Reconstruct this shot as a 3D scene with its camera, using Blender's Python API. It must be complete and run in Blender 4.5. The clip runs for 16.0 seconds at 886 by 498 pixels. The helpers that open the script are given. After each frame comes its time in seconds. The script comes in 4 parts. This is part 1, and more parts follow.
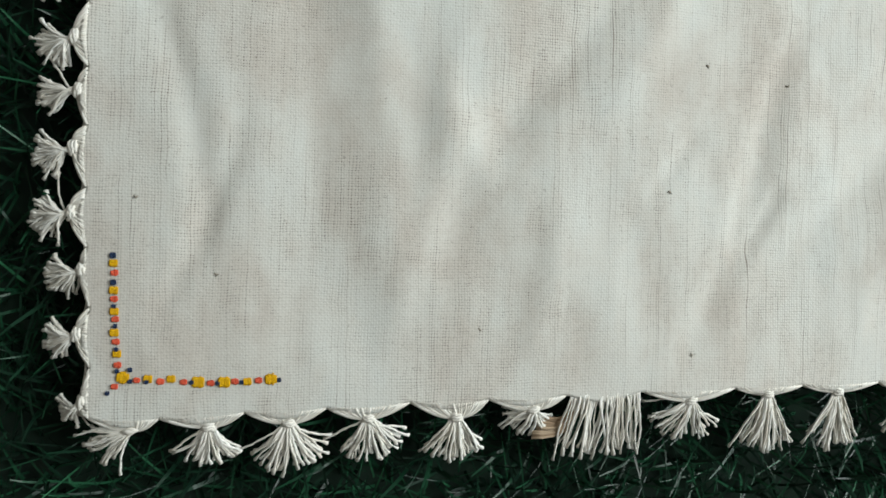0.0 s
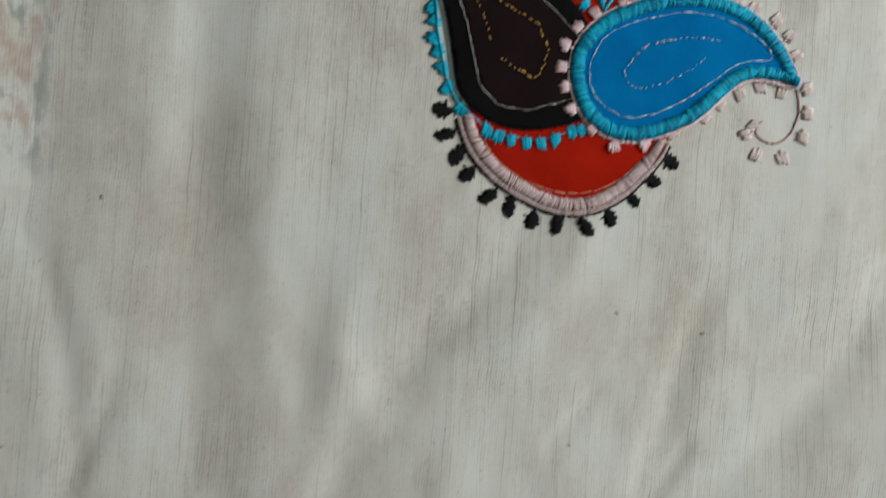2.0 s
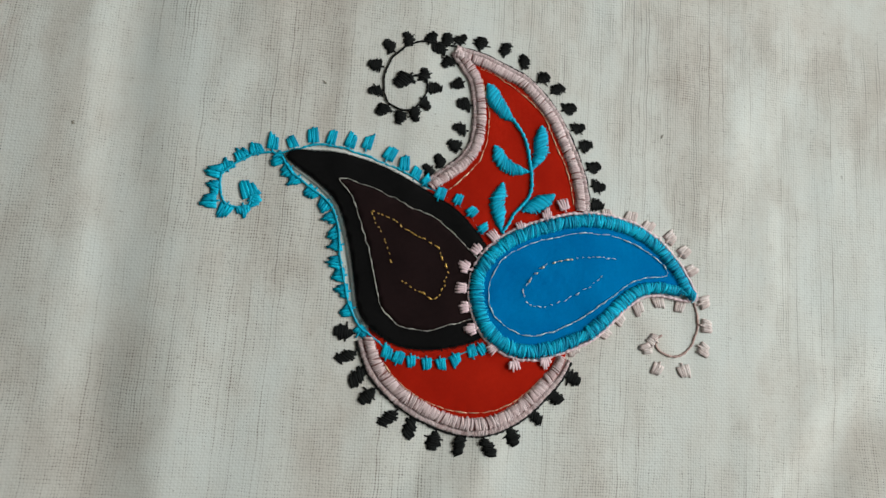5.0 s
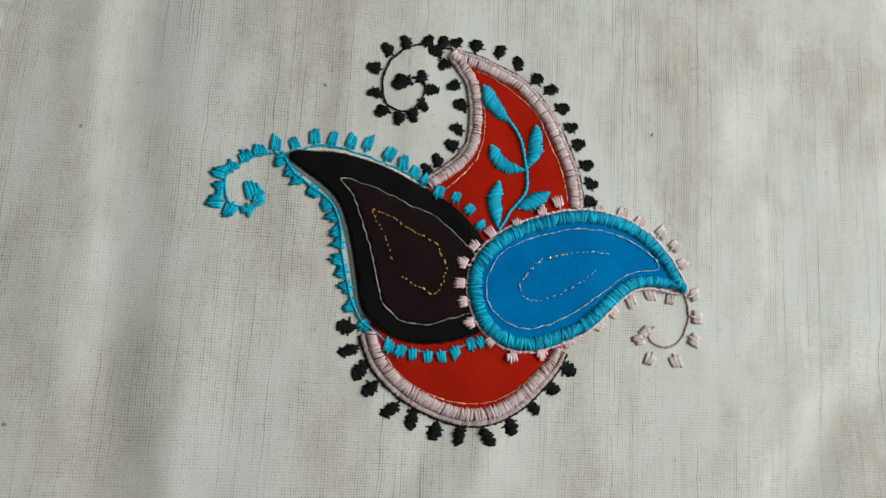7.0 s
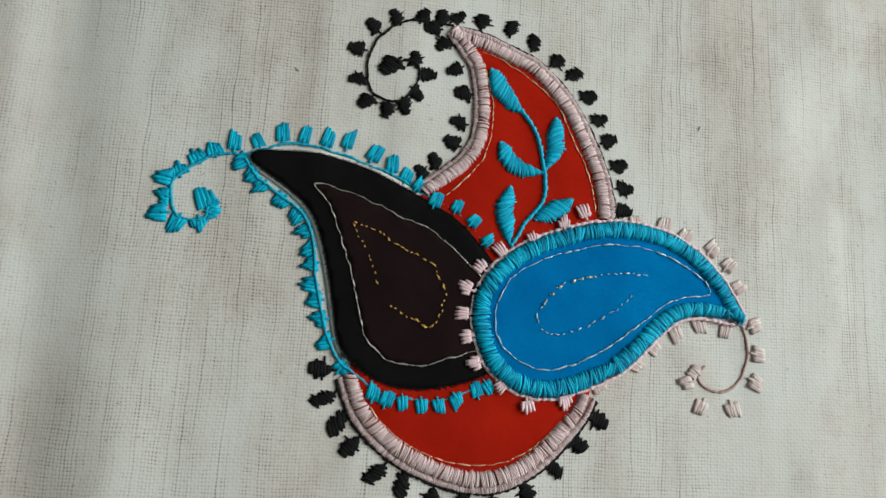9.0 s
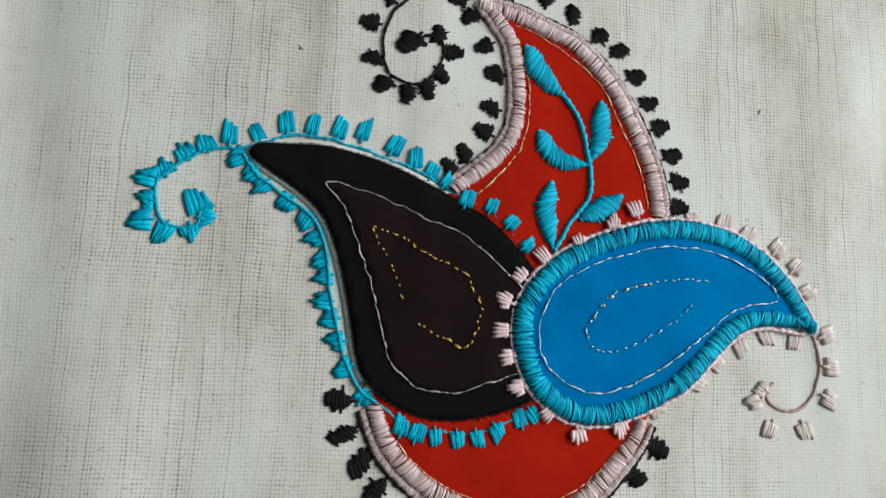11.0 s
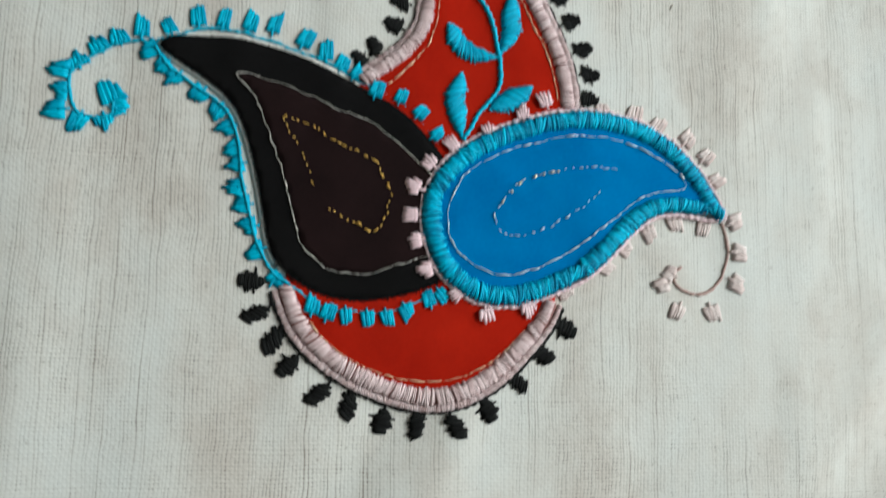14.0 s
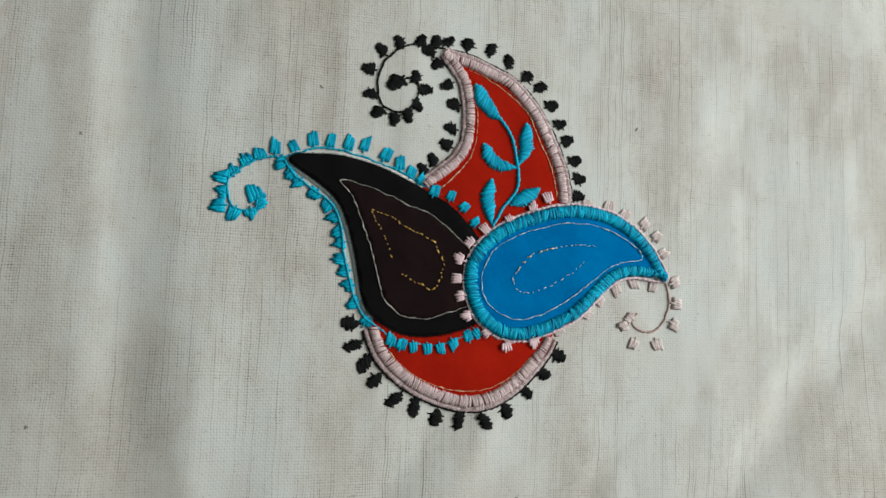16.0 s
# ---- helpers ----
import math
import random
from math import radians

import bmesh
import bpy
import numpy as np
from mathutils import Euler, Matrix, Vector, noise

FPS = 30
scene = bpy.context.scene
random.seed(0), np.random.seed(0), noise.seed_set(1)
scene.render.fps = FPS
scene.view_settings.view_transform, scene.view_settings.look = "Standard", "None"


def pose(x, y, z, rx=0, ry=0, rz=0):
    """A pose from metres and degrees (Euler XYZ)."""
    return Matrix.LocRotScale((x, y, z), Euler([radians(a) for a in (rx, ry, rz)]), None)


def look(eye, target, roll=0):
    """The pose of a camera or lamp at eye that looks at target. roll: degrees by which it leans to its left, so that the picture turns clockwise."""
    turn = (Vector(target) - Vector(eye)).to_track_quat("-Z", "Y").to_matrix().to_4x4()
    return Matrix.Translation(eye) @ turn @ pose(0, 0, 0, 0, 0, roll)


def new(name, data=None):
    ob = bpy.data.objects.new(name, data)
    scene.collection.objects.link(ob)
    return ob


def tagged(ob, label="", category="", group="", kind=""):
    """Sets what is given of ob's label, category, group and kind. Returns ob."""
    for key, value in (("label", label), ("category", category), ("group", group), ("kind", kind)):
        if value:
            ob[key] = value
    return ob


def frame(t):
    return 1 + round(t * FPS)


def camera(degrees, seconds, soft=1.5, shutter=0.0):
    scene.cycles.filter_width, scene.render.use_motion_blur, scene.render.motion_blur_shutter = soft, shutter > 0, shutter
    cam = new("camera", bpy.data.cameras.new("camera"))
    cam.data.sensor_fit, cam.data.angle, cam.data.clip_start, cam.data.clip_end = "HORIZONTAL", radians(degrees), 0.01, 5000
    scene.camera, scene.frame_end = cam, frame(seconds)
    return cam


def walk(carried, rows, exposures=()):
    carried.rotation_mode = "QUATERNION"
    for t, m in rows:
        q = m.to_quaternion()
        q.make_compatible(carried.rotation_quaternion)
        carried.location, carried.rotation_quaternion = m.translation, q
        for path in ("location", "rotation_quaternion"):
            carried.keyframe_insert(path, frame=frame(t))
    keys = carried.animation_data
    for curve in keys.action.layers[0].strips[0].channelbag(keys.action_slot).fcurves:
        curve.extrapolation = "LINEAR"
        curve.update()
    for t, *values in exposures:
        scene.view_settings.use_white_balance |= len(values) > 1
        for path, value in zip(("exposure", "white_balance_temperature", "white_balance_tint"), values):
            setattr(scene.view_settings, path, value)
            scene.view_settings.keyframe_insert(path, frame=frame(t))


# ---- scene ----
cam = camera(69.0, 16.0, soft=1.5, shutter=0.6)
# seconds, eye in metres, turn in degrees
ROWS = [
    (0.0, 0.08024, 0.05353, 0.24375, -0.683, -8.593, 1.191),
    (0.5, 0.09064, 0.06126, 0.24058, -0.619, -7.913, 1.618),
    (1.0, 0.09968, 0.08315, 0.23805, -0.858, -7.314, 2.497),
    (1.5, 0.10947, 0.11979, 0.24063, -0.951, -7.337, 3.704),
    (2.0, 0.12454, 0.14737, 0.23971, -0.487, -7.172, 4.307),
    (2.5, 0.13924, 0.16752, 0.22464, 2.525, -7.009, 4.631),
    (3.0, 0.14654, 0.18071, 0.21140, 4.304, -6.948, 4.167),
    (3.5, 0.15471, 0.18700, 0.20545, 6.564, -7.005, 4.347),
    (4.0, 0.15573, 0.19594, 0.23126, 8.393, -7.805, 4.412),
    (6.5, 0.15051, 0.19335, 0.25612, 8.176, -8.272, 3.563),
    (7.0, 0.15114, 0.19259, 0.25749, 8.450, -8.491, 3.457),
    (7.5, 0.15187, 0.19494, 0.25564, 8.353, -8.296, 3.260),
    (8.0, 0.15777, 0.19548, 0.24327, 7.849, -8.026, 3.222),
    (8.5, 0.16244, 0.20218, 0.21810, 8.477, -7.236, 3.213),
    (9.0, 0.16306, 0.20554, 0.20914, 9.074, -7.168, 3.488),
    (9.5, 0.16164, 0.20754, 0.20074, 9.334, -7.370, 2.855),
    (9.7, 0.16183, 0.20877, 0.19522, 9.487, -7.240, 2.711),
    (11.8, 0.14576, 0.21792, 0.17811, 6.246, -9.473, 2.231),
    (12.0, 0.14722, 0.21549, 0.17913, 5.946, -9.301, 2.319),
    (12.5, 0.15447, 0.20561, 0.17123, 5.716, -9.042, 1.716),
    (13.0, 0.16079, 0.18000, 0.17159, 6.551, -8.232, 0.184),
    (13.5, 0.16633, 0.17979, 0.17453, 5.766, -8.165, 0.712),
    (14.0, 0.17810, 0.18865, 0.18529, 6.496, -8.276, 1.272),
    (14.5, 0.16639, 0.21009, 0.21208, 5.631, -8.551, 2.110),
    (15.0, 0.14577, 0.21064, 0.25997, 5.680, -10.516, 2.286),
    (15.5, 0.13459, 0.20814, 0.27387, 4.568, -11.151, 2.096),
    (16.0, 0.13676, 0.21012, 0.26983, 4.188, -11.038, 2.194),
]
walk(cam, [(t, pose(x, y, z, rx, ry, rz)) for t, x, y, z, rx, ry, rz in ROWS],
     exposures=[(0.0, 0.24, 6450, 9), (0.5, 0.06, 6450, 9), (1.0, -0.20, 6550, 11), (2.0, -0.28, 6600, 11), (2.5, -0.26, 6550, 10), (3.0, -0.24, 6550, 10), (3.5, -0.12, 6500, 10),
                (4.0, -0.08, 6500, 10), (7.0, -0.06, 6550, 10), (9.5, -0.08, 6550, 10), (12.0, 0.18, 6350, 9), (14.5, 0.08, 6400, 9), (15.5, -0.08, 6500, 10), (16.0, -0.08, 6500, 10)])

# ---- light: daylight through one window opening in the east wall ----
world = bpy.data.worlds.new("daylight")
scene.world = world
world.use_nodes = True
wn = world.node_tree.nodes
sky = wn.new("ShaderNodeTexSky")
sky.sky_type, sky.sun_disc = "NISHITA", False
sky.sun_elevation, sky.sun_rotation = radians(42), radians(60)
sky.air_density, sky.dust_density = 1.0, 4.0
world.node_tree.links.new(sky.outputs[0], wn["Background"].inputs["Color"])
wn["Background"].inputs["Strength"].default_value = 0.06
win_data = bpy.data.lights.new("window_daylight", "AREA")
win_data.shape, win_data.size, win_data.size_y = "RECTANGLE", 1.2, 1.1
win_data.energy, win_data.color = 28.2, (0.905, 0.985, 0.995)
win = new("window_daylight", win_data)
win.matrix_world = look((1.26, 0.5, 0.86), (0.0, 0.35, 0.66))

# ---- materials ----
def material(name):
    m = bpy.data.materials.new(name)
    m.use_nodes = True
    return m, m.node_tree.nodes, m.node_tree.links, m.node_tree.nodes["Principled BSDF"]


def node(nodes, kind, **props):
    n = nodes.new(kind)
    for key, value in props.items():
        if key == "operation":
            n.operation = value
        elif key == "blend_type":
            n.blend_type = value
        elif key == "data_type":
            n.data_type = value
    return n


def calc(nodes, links, op, a, b=None, c=None):
    n = node(nodes, "ShaderNodeMath", operation=op)
    for i, v in enumerate((a, b, c)):
        if v is None:
            continue
        if isinstance(v, (int, float)):
            n.inputs[i].default_value = v
        else:
            links.new(v, n.inputs[i])
    return n.outputs[0]


def noise_of(nodes, links, vector, scale, detail=3.0, stretch=(1, 1, 1)):
    mp = nodes.new("ShaderNodeMapping")
    mp.inputs["Scale"].default_value = stretch
    links.new(vector, mp.inputs["Vector"])
    n = nodes.new("ShaderNodeTexNoise")
    n.inputs["Scale"].default_value, n.inputs["Detail"].default_value = scale, detail
    links.new(mp.outputs[0], n.inputs["Vector"])
    return n.outputs["Fac"]


def ramp(nodes, links, fac, stops):
    r = nodes.new("ShaderNodeValToRGB")
    while len(r.color_ramp.elements) < len(stops):
        r.color_ramp.elements.new(0.5)
    for e, (p, c) in zip(r.color_ramp.elements, stops):
        e.position, e.color = p, (*c, 1)
    links.new(fac, r.inputs[0])
    return r.outputs[0]


def mix(nodes, links, fac, a, b, blend="MIX"):
    n = nodes.new("ShaderNodeMix")
    n.data_type, n.blend_type = "RGBA", blend
    for socket, v in ((n.inputs[0], fac), (n.inputs[6], a), (n.inputs[7], b)):
        if isinstance(v, (int, float)):
            socket.default_value = v
        elif isinstance(v, tuple):
            socket.default_value = (*v, 1)
        else:
            links.new(v, socket)
    return n.outputs[2]


def cotton_weave():
    """Hand-woven cotton: 1 mm plain weave with slack warp gaps, slubs and faint tea-coloured stains."""
    m, n, l, b = material("cotton_weave")
    tc = n.new("ShaderNodeTexCoord").outputs["Object"]
    wob = n.new("ShaderNodeTexNoise")
    wob.inputs["Scale"].default_value, wob.inputs["Detail"].default_value = 55, 2
    l.new(tc, wob.inputs["Vector"])
    shift = n.new("ShaderNodeVectorMath")
    shift.operation = "MULTIPLY_ADD"
    shift.inputs[1].default_value = (0.0022, 0.0022, 0)
    l.new(wob.outputs["Color"], shift.inputs[0])
    l.new(tc, shift.inputs[2])
    sp = n.new("ShaderNodeSeparateXYZ")
    l.new(shift.outputs[0], sp.inputs[0])
    # uneven spacing of warp and weft threads
    crowd_u = noise_of(n, l, tc, 1.0, 2.0, (330, 9, 1))
    crowd_v = noise_of(n, l, tc, 1.0, 2.0, (14, 330, 1))
    u = calc(n, l, "MULTIPLY", calc(n, l, "MULTIPLY_ADD", crowd_u, 0.0016, sp.outputs[0]), math.pi / 0.00108)
    v = calc(n, l, "MULTIPLY", calc(n, l, "MULTIPLY_ADD", crowd_v, 0.0012, sp.outputs[1]), math.pi / 0.00108)
    gu = calc(n, l, "ABSOLUTE", calc(n, l, "SINE", u))
    gv = calc(n, l, "ABSOLUTE", calc(n, l, "SINE", v))
    over = calc(n, l, "MULTIPLY", calc(n, l, "COSINE", u), calc(n, l, "COSINE", v))
    gap_u = calc(n, l, "POWER", calc(n, l, "SUBTRACT", 1.0, gu), 2.2)
    gap_v = calc(n, l, "POWER", calc(n, l, "SUBTRACT", 1.0, gv), 2.6)
    # streaks of slack warp, patches where the weave closes up
    streak = noise_of(n, l, tc, 1.0, 3.0, (420, 26, 1))
    weft = noise_of(n, l, tc, 1.0, 3.0, (9, 420, 1))
    patch = noise_of(n, l, tc, 13.0, 3.0)
    s = calc(n, l, "MULTIPLY", calc(n, l, "SUBTRACT", streak, 0.36), 3.2)
    s = calc(n, l, "MAXIMUM", s, 0.12)
    p = calc(n, l, "MAXIMUM", calc(n, l, "MULTIPLY", calc(n, l, "SUBTRACT", patch, 0.33), 3.2), 0.15)
    lines = calc(n, l, "MULTIPLY", gap_u, calc(n, l, "MULTIPLY", s, p))
    wl = calc(n, l, "MULTIPLY", gap_v, calc(n, l, "MULTIPLY", calc(n, l, "MAXIMUM", calc(n, l, "MULTIPLY", calc(n, l, "SUBTRACT", weft, 0.40), 2.4), 0.1), 0.55))
    hole = calc(n, l, "MULTIPLY", calc(n, l, "MULTIPLY", gap_u, gap_v), 7.5)
    hole = calc(n, l, "MULTIPLY", hole, calc(n, l, "MULTIPLY", s, p))
    cell = n.new("ShaderNodeCombineXYZ")
    l.new(calc(n, l, "FLOOR", calc(n, l, "DIVIDE", u, math.pi)), cell.inputs[0])
    l.new(calc(n, l, "FLOOR", calc(n, l, "DIVIDE", v, math.pi)), cell.inputs[1])
    dice = n.new("ShaderNodeTexWhiteNoise")
    dice.noise_dimensions = "2D"
    l.new(cell.outputs[0], dice.inputs["Vector"])
    col = n.new("ShaderNodeTexWhiteNoise")
    col.noise_dimensions = "1D"
    l.new(calc(n, l, "FLOOR", calc(n, l, "ADD", calc(n, l, "DIVIDE", u, math.pi), 0.5)), col.inputs["W"])
    slack = calc(n, l, "MULTIPLY_ADD", calc(n, l, "POWER", col.outputs["Value"], 3.5), 2.1, 0.22)
    lines = calc(n, l, "MULTIPLY", lines, slack)
    hole = calc(n, l, "MULTIPLY", hole, calc(n, l, "ADD", calc(n, l, "MULTIPLY", calc(n, l, "POWER", dice.outputs["Value"], 2.5), 1.9), calc(n, l, "MULTIPLY", slack, 0.35)))
    fine = noise_of(n, l, tc, 1400, 2.0)
    speck = calc(n, l, "GREATER_THAN", noise_of(n, l, tc, 620, 1.0), 0.755)
    stain = calc(n, l, "ADD", calc(n, l, "MULTIPLY", noise_of(n, l, tc, 15, 4.0, (1.25, 0.7, 1)), 0.72), calc(n, l, "MULTIPLY", noise_of(n, l, tc, 70, 5.0, (1.3, 0.8, 1)), 0.28))
    base = ramp(n, l, stain, [(0.30, (0.56, 0.505, 0.445)), (0.42, (0.645, 0.61, 0.55)), (0.52, (0.695, 0.685, 0.63)), (0.62, (0.705, 0.715, 0.67)), (0.8, (0.715, 0.735, 0.69))])
    open_weave = calc(n, l, "MULTIPLY", calc(n, l, "MAXIMUM", calc(n, l, "MULTIPLY", calc(n, l, "SUBTRACT", 0.60, stain), 4.5), 0.25), 1.0)
    open_weave = calc(n, l, "MINIMUM", open_weave, 1.3)
    plain = calc(n, l, "MULTIPLY", calc(n, l, "SUBTRACT", 1.0, calc(n, l, "MULTIPLY", gu, gv)), calc(n, l, "MULTIPLY", open_weave, calc(n, l, "MULTIPLY_ADD", dice.outputs["Value"], 0.20, 0.01)))
    base = mix(n, l, plain, base, (0.30, 0.24, 0.19))
    hole = calc(n, l, "MULTIPLY", hole, calc(n, l, "ADD", open_weave, 0.35))
    base = mix(n, l, calc(n, l, "MINIMUM", calc(n, l, "MULTIPLY", lines, 0.62), 0.8), base, (0.30, 0.255, 0.20))
    base = mix(n, l, calc(n, l, "MULTIPLY", wl, 0.45), base, (0.33, 0.28, 0.225))
    base = mix(n, l, calc(n, l, "MINIMUM", hole, 0.85), base, (0.10, 0.08, 0.06))
    base = mix(n, l, calc(n, l, "MULTIPLY", speck, 0.35), base, (0.16, 0.13, 0.09))
    raw = n.new("ShaderNodeSeparateXYZ")
    l.new(tc, raw.inputs[0])
    near = calc(n, l, "MULTIPLY", calc(n, l, "SUBTRACT", 0.020, raw.outputs[0]), 60)
    high = calc(n, l, "MULTIPLY", calc(n, l, "SUBTRACT", raw.outputs[1], 0.160), 50)
    zone = n.new("ShaderNodeClamp")
    l.new(calc(n, l, "MINIMUM", near, high), zone.inputs[0])
    spill = noise_of(n, l, tc, 150, 5.0, (1, 0.5, 1))
    red_spill = calc(n, l, "MULTIPLY", zone.outputs[0], calc(n, l, "MULTIPLY", calc(n, l, "MINIMUM", calc(n, l, "MAXIMUM", calc(n, l, "MULTIPLY", calc(n, l, "SUBTRACT", spill, 0.50), 9.0), 0.0), 1.0), 0.45))
    blue_spill = calc(n, l, "MULTIPLY", zone.outputs[0], calc(n, l, "MULTIPLY", calc(n, l, "MINIMUM", calc(n, l, "MAXIMUM", calc(n, l, "MULTIPLY", calc(n, l, "SUBTRACT", 0.46, spill), 10.0), 0.0), 1.0), 0.60))
    base = mix(n, l, red_spill, base, (0.40, 0.22, 0.16))
    base = mix(n, l, blue_spill, base, (0.20, 0.24, 0.23))
    l.new(base, b.inputs["Base Color"])
    b.inputs["Roughness"].default_value = 0.86
    b.inputs["Specular IOR Level"].default_value = 0.2
    h = calc(n, l, "ADD", calc(n, l, "MULTIPLY", calc(n, l, "MULTIPLY", gu, gv), 0.6), calc(n, l, "MULTIPLY", over, 0.25))
    h = calc(n, l, "ADD", h, calc(n, l, "MULTIPLY", fine, 0.3))
    bump = n.new("ShaderNodeBump")
    bump.inputs["Strength"].default_value, bump.inputs["Distance"].default_value = 0.20, 0.0003
    l.new(h, bump.inputs["Height"])
    l.new(bump.outputs[0], b.inputs["Normal"])
    return m


def yarn(name, low, high, rough=0.75, sheen=0.2, ply=0.0, metal=0.0, spec=0.5):
    """Thread: colour drifts from thread to thread and along each one; fine fibre relief."""
    m, n, l, b = material(name)
    tc = n.new("ShaderNodeTexCoord").outputs["Object"]
    isl = n.new("ShaderNodeNewGeometry").outputs["Random Per Island"]
    if ply:
        isl = n.new("ShaderNodeObjectInfo").outputs["Random"]
    soft = noise_of(n, l, tc, 260, 3.0)
    f = calc(n, l, "ADD", calc(n, l, "MULTIPLY", isl, 0.6), calc(n, l, "MULTIPLY", soft, 0.45))
    l.new(ramp(n, l, f, [(0.2, low), (0.85, high)]), b.inputs["Base Color"])
    b.inputs["Roughness"].default_value, b.inputs["Metallic"].default_value = rough, metal
    b.inputs["Sheen Weight"].default_value, b.inputs["Specular IOR Level"].default_value = sheen, spec
    bump = n.new("ShaderNodeBump")
    bump.inputs["Strength"].default_value, bump.inputs["Distance"].default_value = 0.5, 0.0002
    l.new(noise_of(n, l, tc, 2200, 2.0), bump.inputs["Height"])
    l.new(bump.outputs[0], b.inputs["Normal"])
    return m


def cloth(name, low, high, rough=0.8, sheen=0.15, spec=0.3):
    """Plain appliqué cloth with fine weave and soft unevenness."""
    m, n, l, b = material(name)
    tc = n.new("ShaderNodeTexCoord").outputs["Object"]
    sp = n.new("ShaderNodeSeparateXYZ")
    l.new(tc, sp.inputs[0])
    u = calc(n, l, "SINE", calc(n, l, "MULTIPLY", sp.outputs[0], 2 * math.pi / 0.0004))
    v = calc(n, l, "SINE", calc(n, l, "MULTIPLY", sp.outputs[1], 2 * math.pi / 0.0004))
    f = calc(n, l, "ADD", calc(n, l, "MULTIPLY", noise_of(n, l, tc, 55, 4.0), 0.75), calc(n, l, "MULTIPLY", noise_of(n, l, tc, 900, 2.0), 0.25))
    l.new(ramp(n, l, f, [(0.3, low), (0.7, high)]), b.inputs["Base Color"])
    b.inputs["Roughness"].default_value, b.inputs["Sheen Weight"].default_value = rough, sheen
    b.inputs["Specular IOR Level"].default_value = spec
    bump = n.new("ShaderNodeBump")
    bump.inputs["Strength"].default_value, bump.inputs["Distance"].default_value = 0.35, 0.0001
    l.new(calc(n, l, "ADD", calc(n, l, "MULTIPLY", u, v), noise_of(n, l, tc, 120, 3.0)), bump.inputs["Height"])
    l.new(bump.outputs[0], b.inputs["Normal"])
    return m


def turf_blade():
    m, n, l, b = material("turf_blade")
    isl = n.new("ShaderNodeNewGeometry").outputs["Random Per Island"]
    tc = n.new("ShaderNodeTexCoord").outputs["Object"]
    f = calc(n, l, "ADD", calc(n, l, "MULTIPLY", isl, 0.75), calc(n, l, "MULTIPLY", noise_of(n, l, tc, 120, 2.0), 0.25))
    l.new(ramp(n, l, f, [(0.1, (0.006, 0.017, 0.011)), (0.5, (0.009, 0.032, 0.018)), (0.82, (0.013, 0.062, 0.030)), (0.97, (0.04, 0.17, 0.08))]), b.inputs["Base Color"])
    b.inputs["Roughness"].default_value = 0.24
    b.inputs["Specular IOR Level"].default_value = 0.17
    return m


def turf_backing():
    m, n, l, b = material("turf_backing")
    tc = n.new("ShaderNodeTexCoord").outputs["Object"]
    l.new(ramp(n, l, noise_of(n, l, tc, 90, 4.0), [(0.3, (0.011, 0.019, 0.015)), (0.7, (0.016, 0.034, 0.022))]), b.inputs["Base Color"])
    b.inputs["Roughness"].default_value = 0.9
    b.inputs["Specular IOR Level"].default_value = 0.1
    return m


COTTON = cotton_weave()
# tan carries the shade on fringe lying under the cloth edge
SHADED_STRAND = yarn("shaded_cotton", (0.34, 0.23, 0.14), (0.55, 0.42, 0.29), 0.85, 0.1, ply=1.0)
STRAND = yarn("strand_cotton", (0.69, 0.65, 0.57), (0.88, 0.87, 0.82), 0.85, 0.1, ply=1.0)
FRINGE = yarn("fringe_cotton", (0.66, 0.62, 0.54), (0.86, 0.84, 0.78), 0.85, 0.1)
PINK = yarn("pink_floss", (0.61, 0.44, 0.43), (0.86, 0.71, 0.70), 0.5, 0.0, spec=0.3)
PINK_FLAT = yarn("faded_pink_floss", (0.50, 0.35, 0.34), (0.76, 0.63, 0.62), 0.6, 0.0, spec=0.2)
PALE = yarn("pale_pink_floss", (0.54, 0.42, 0.39), (0.74, 0.65, 0.61), 0.7, 0.0, spec=0.15)
PALE_LINE = yarn("faded_rose_floss", (0.36, 0.22, 0.19), (0.52, 0.37, 0.33), 0.7, 0.0, spec=0.15)
ROSE = yarn("rose_floss", (0.66, 0.44, 0.46), (0.85, 0.64, 0.66), 0.6, 0.0, spec=0.2)
CYAN = yarn("turquoise_floss", (0.0, 0.25, 0.40), (0.002, 0.53, 0.73), 0.55, 0.0, spec=0.12)
LEAF = yarn("bright_turquoise_floss", (0.0, 0.27, 0.43), (0.004, 0.58, 0.80), 0.5, 0.0, spec=0.15)
CYAN_LINE = yarn("turquoise_line_floss", (0.0, 0.22, 0.36), (0.01, 0.40, 0.56), 0.6, 0.0, spec=0.1)
TEAL = yarn("blue_floss", (0.0, 0.22, 0.40), (0.002, 0.72, 0.97), 0.5, 0.0, spec=0.2)
BLACK = yarn("black_floss", (0.004, 0.004, 0.004), (0.011, 0.012, 0.011), 0.7, 0.0, spec=0.12)
GOLD = yarn("gold_thread", (0.62, 0.30, 0.04), (0.95, 0.60, 0.14), 0.3, 0.0, metal=0.4)
SILVER = yarn("silver_thread", (0.30, 0.28, 0.25), (0.72, 0.69, 0.62), 0.35, 0.0, metal=0.4)
BLUE_GILT = yarn("pale_gilt_thread", (0.08, 0.38, 0.52), (0.84, 0.90, 0.82), 0.32, 0.0, metal=0.3)
RED_CLOTH = cloth("red_cotton", (0.35, 0.012, 0.005), (0.47, 0.018, 0.007), 0.9, 0.0, 0.0)
BLACK_CLOTH = cloth("black_velveteen", (0.004, 0.004, 0.004), (0.009, 0.0085, 0.0085), 0.95, 0.0, 0.06)
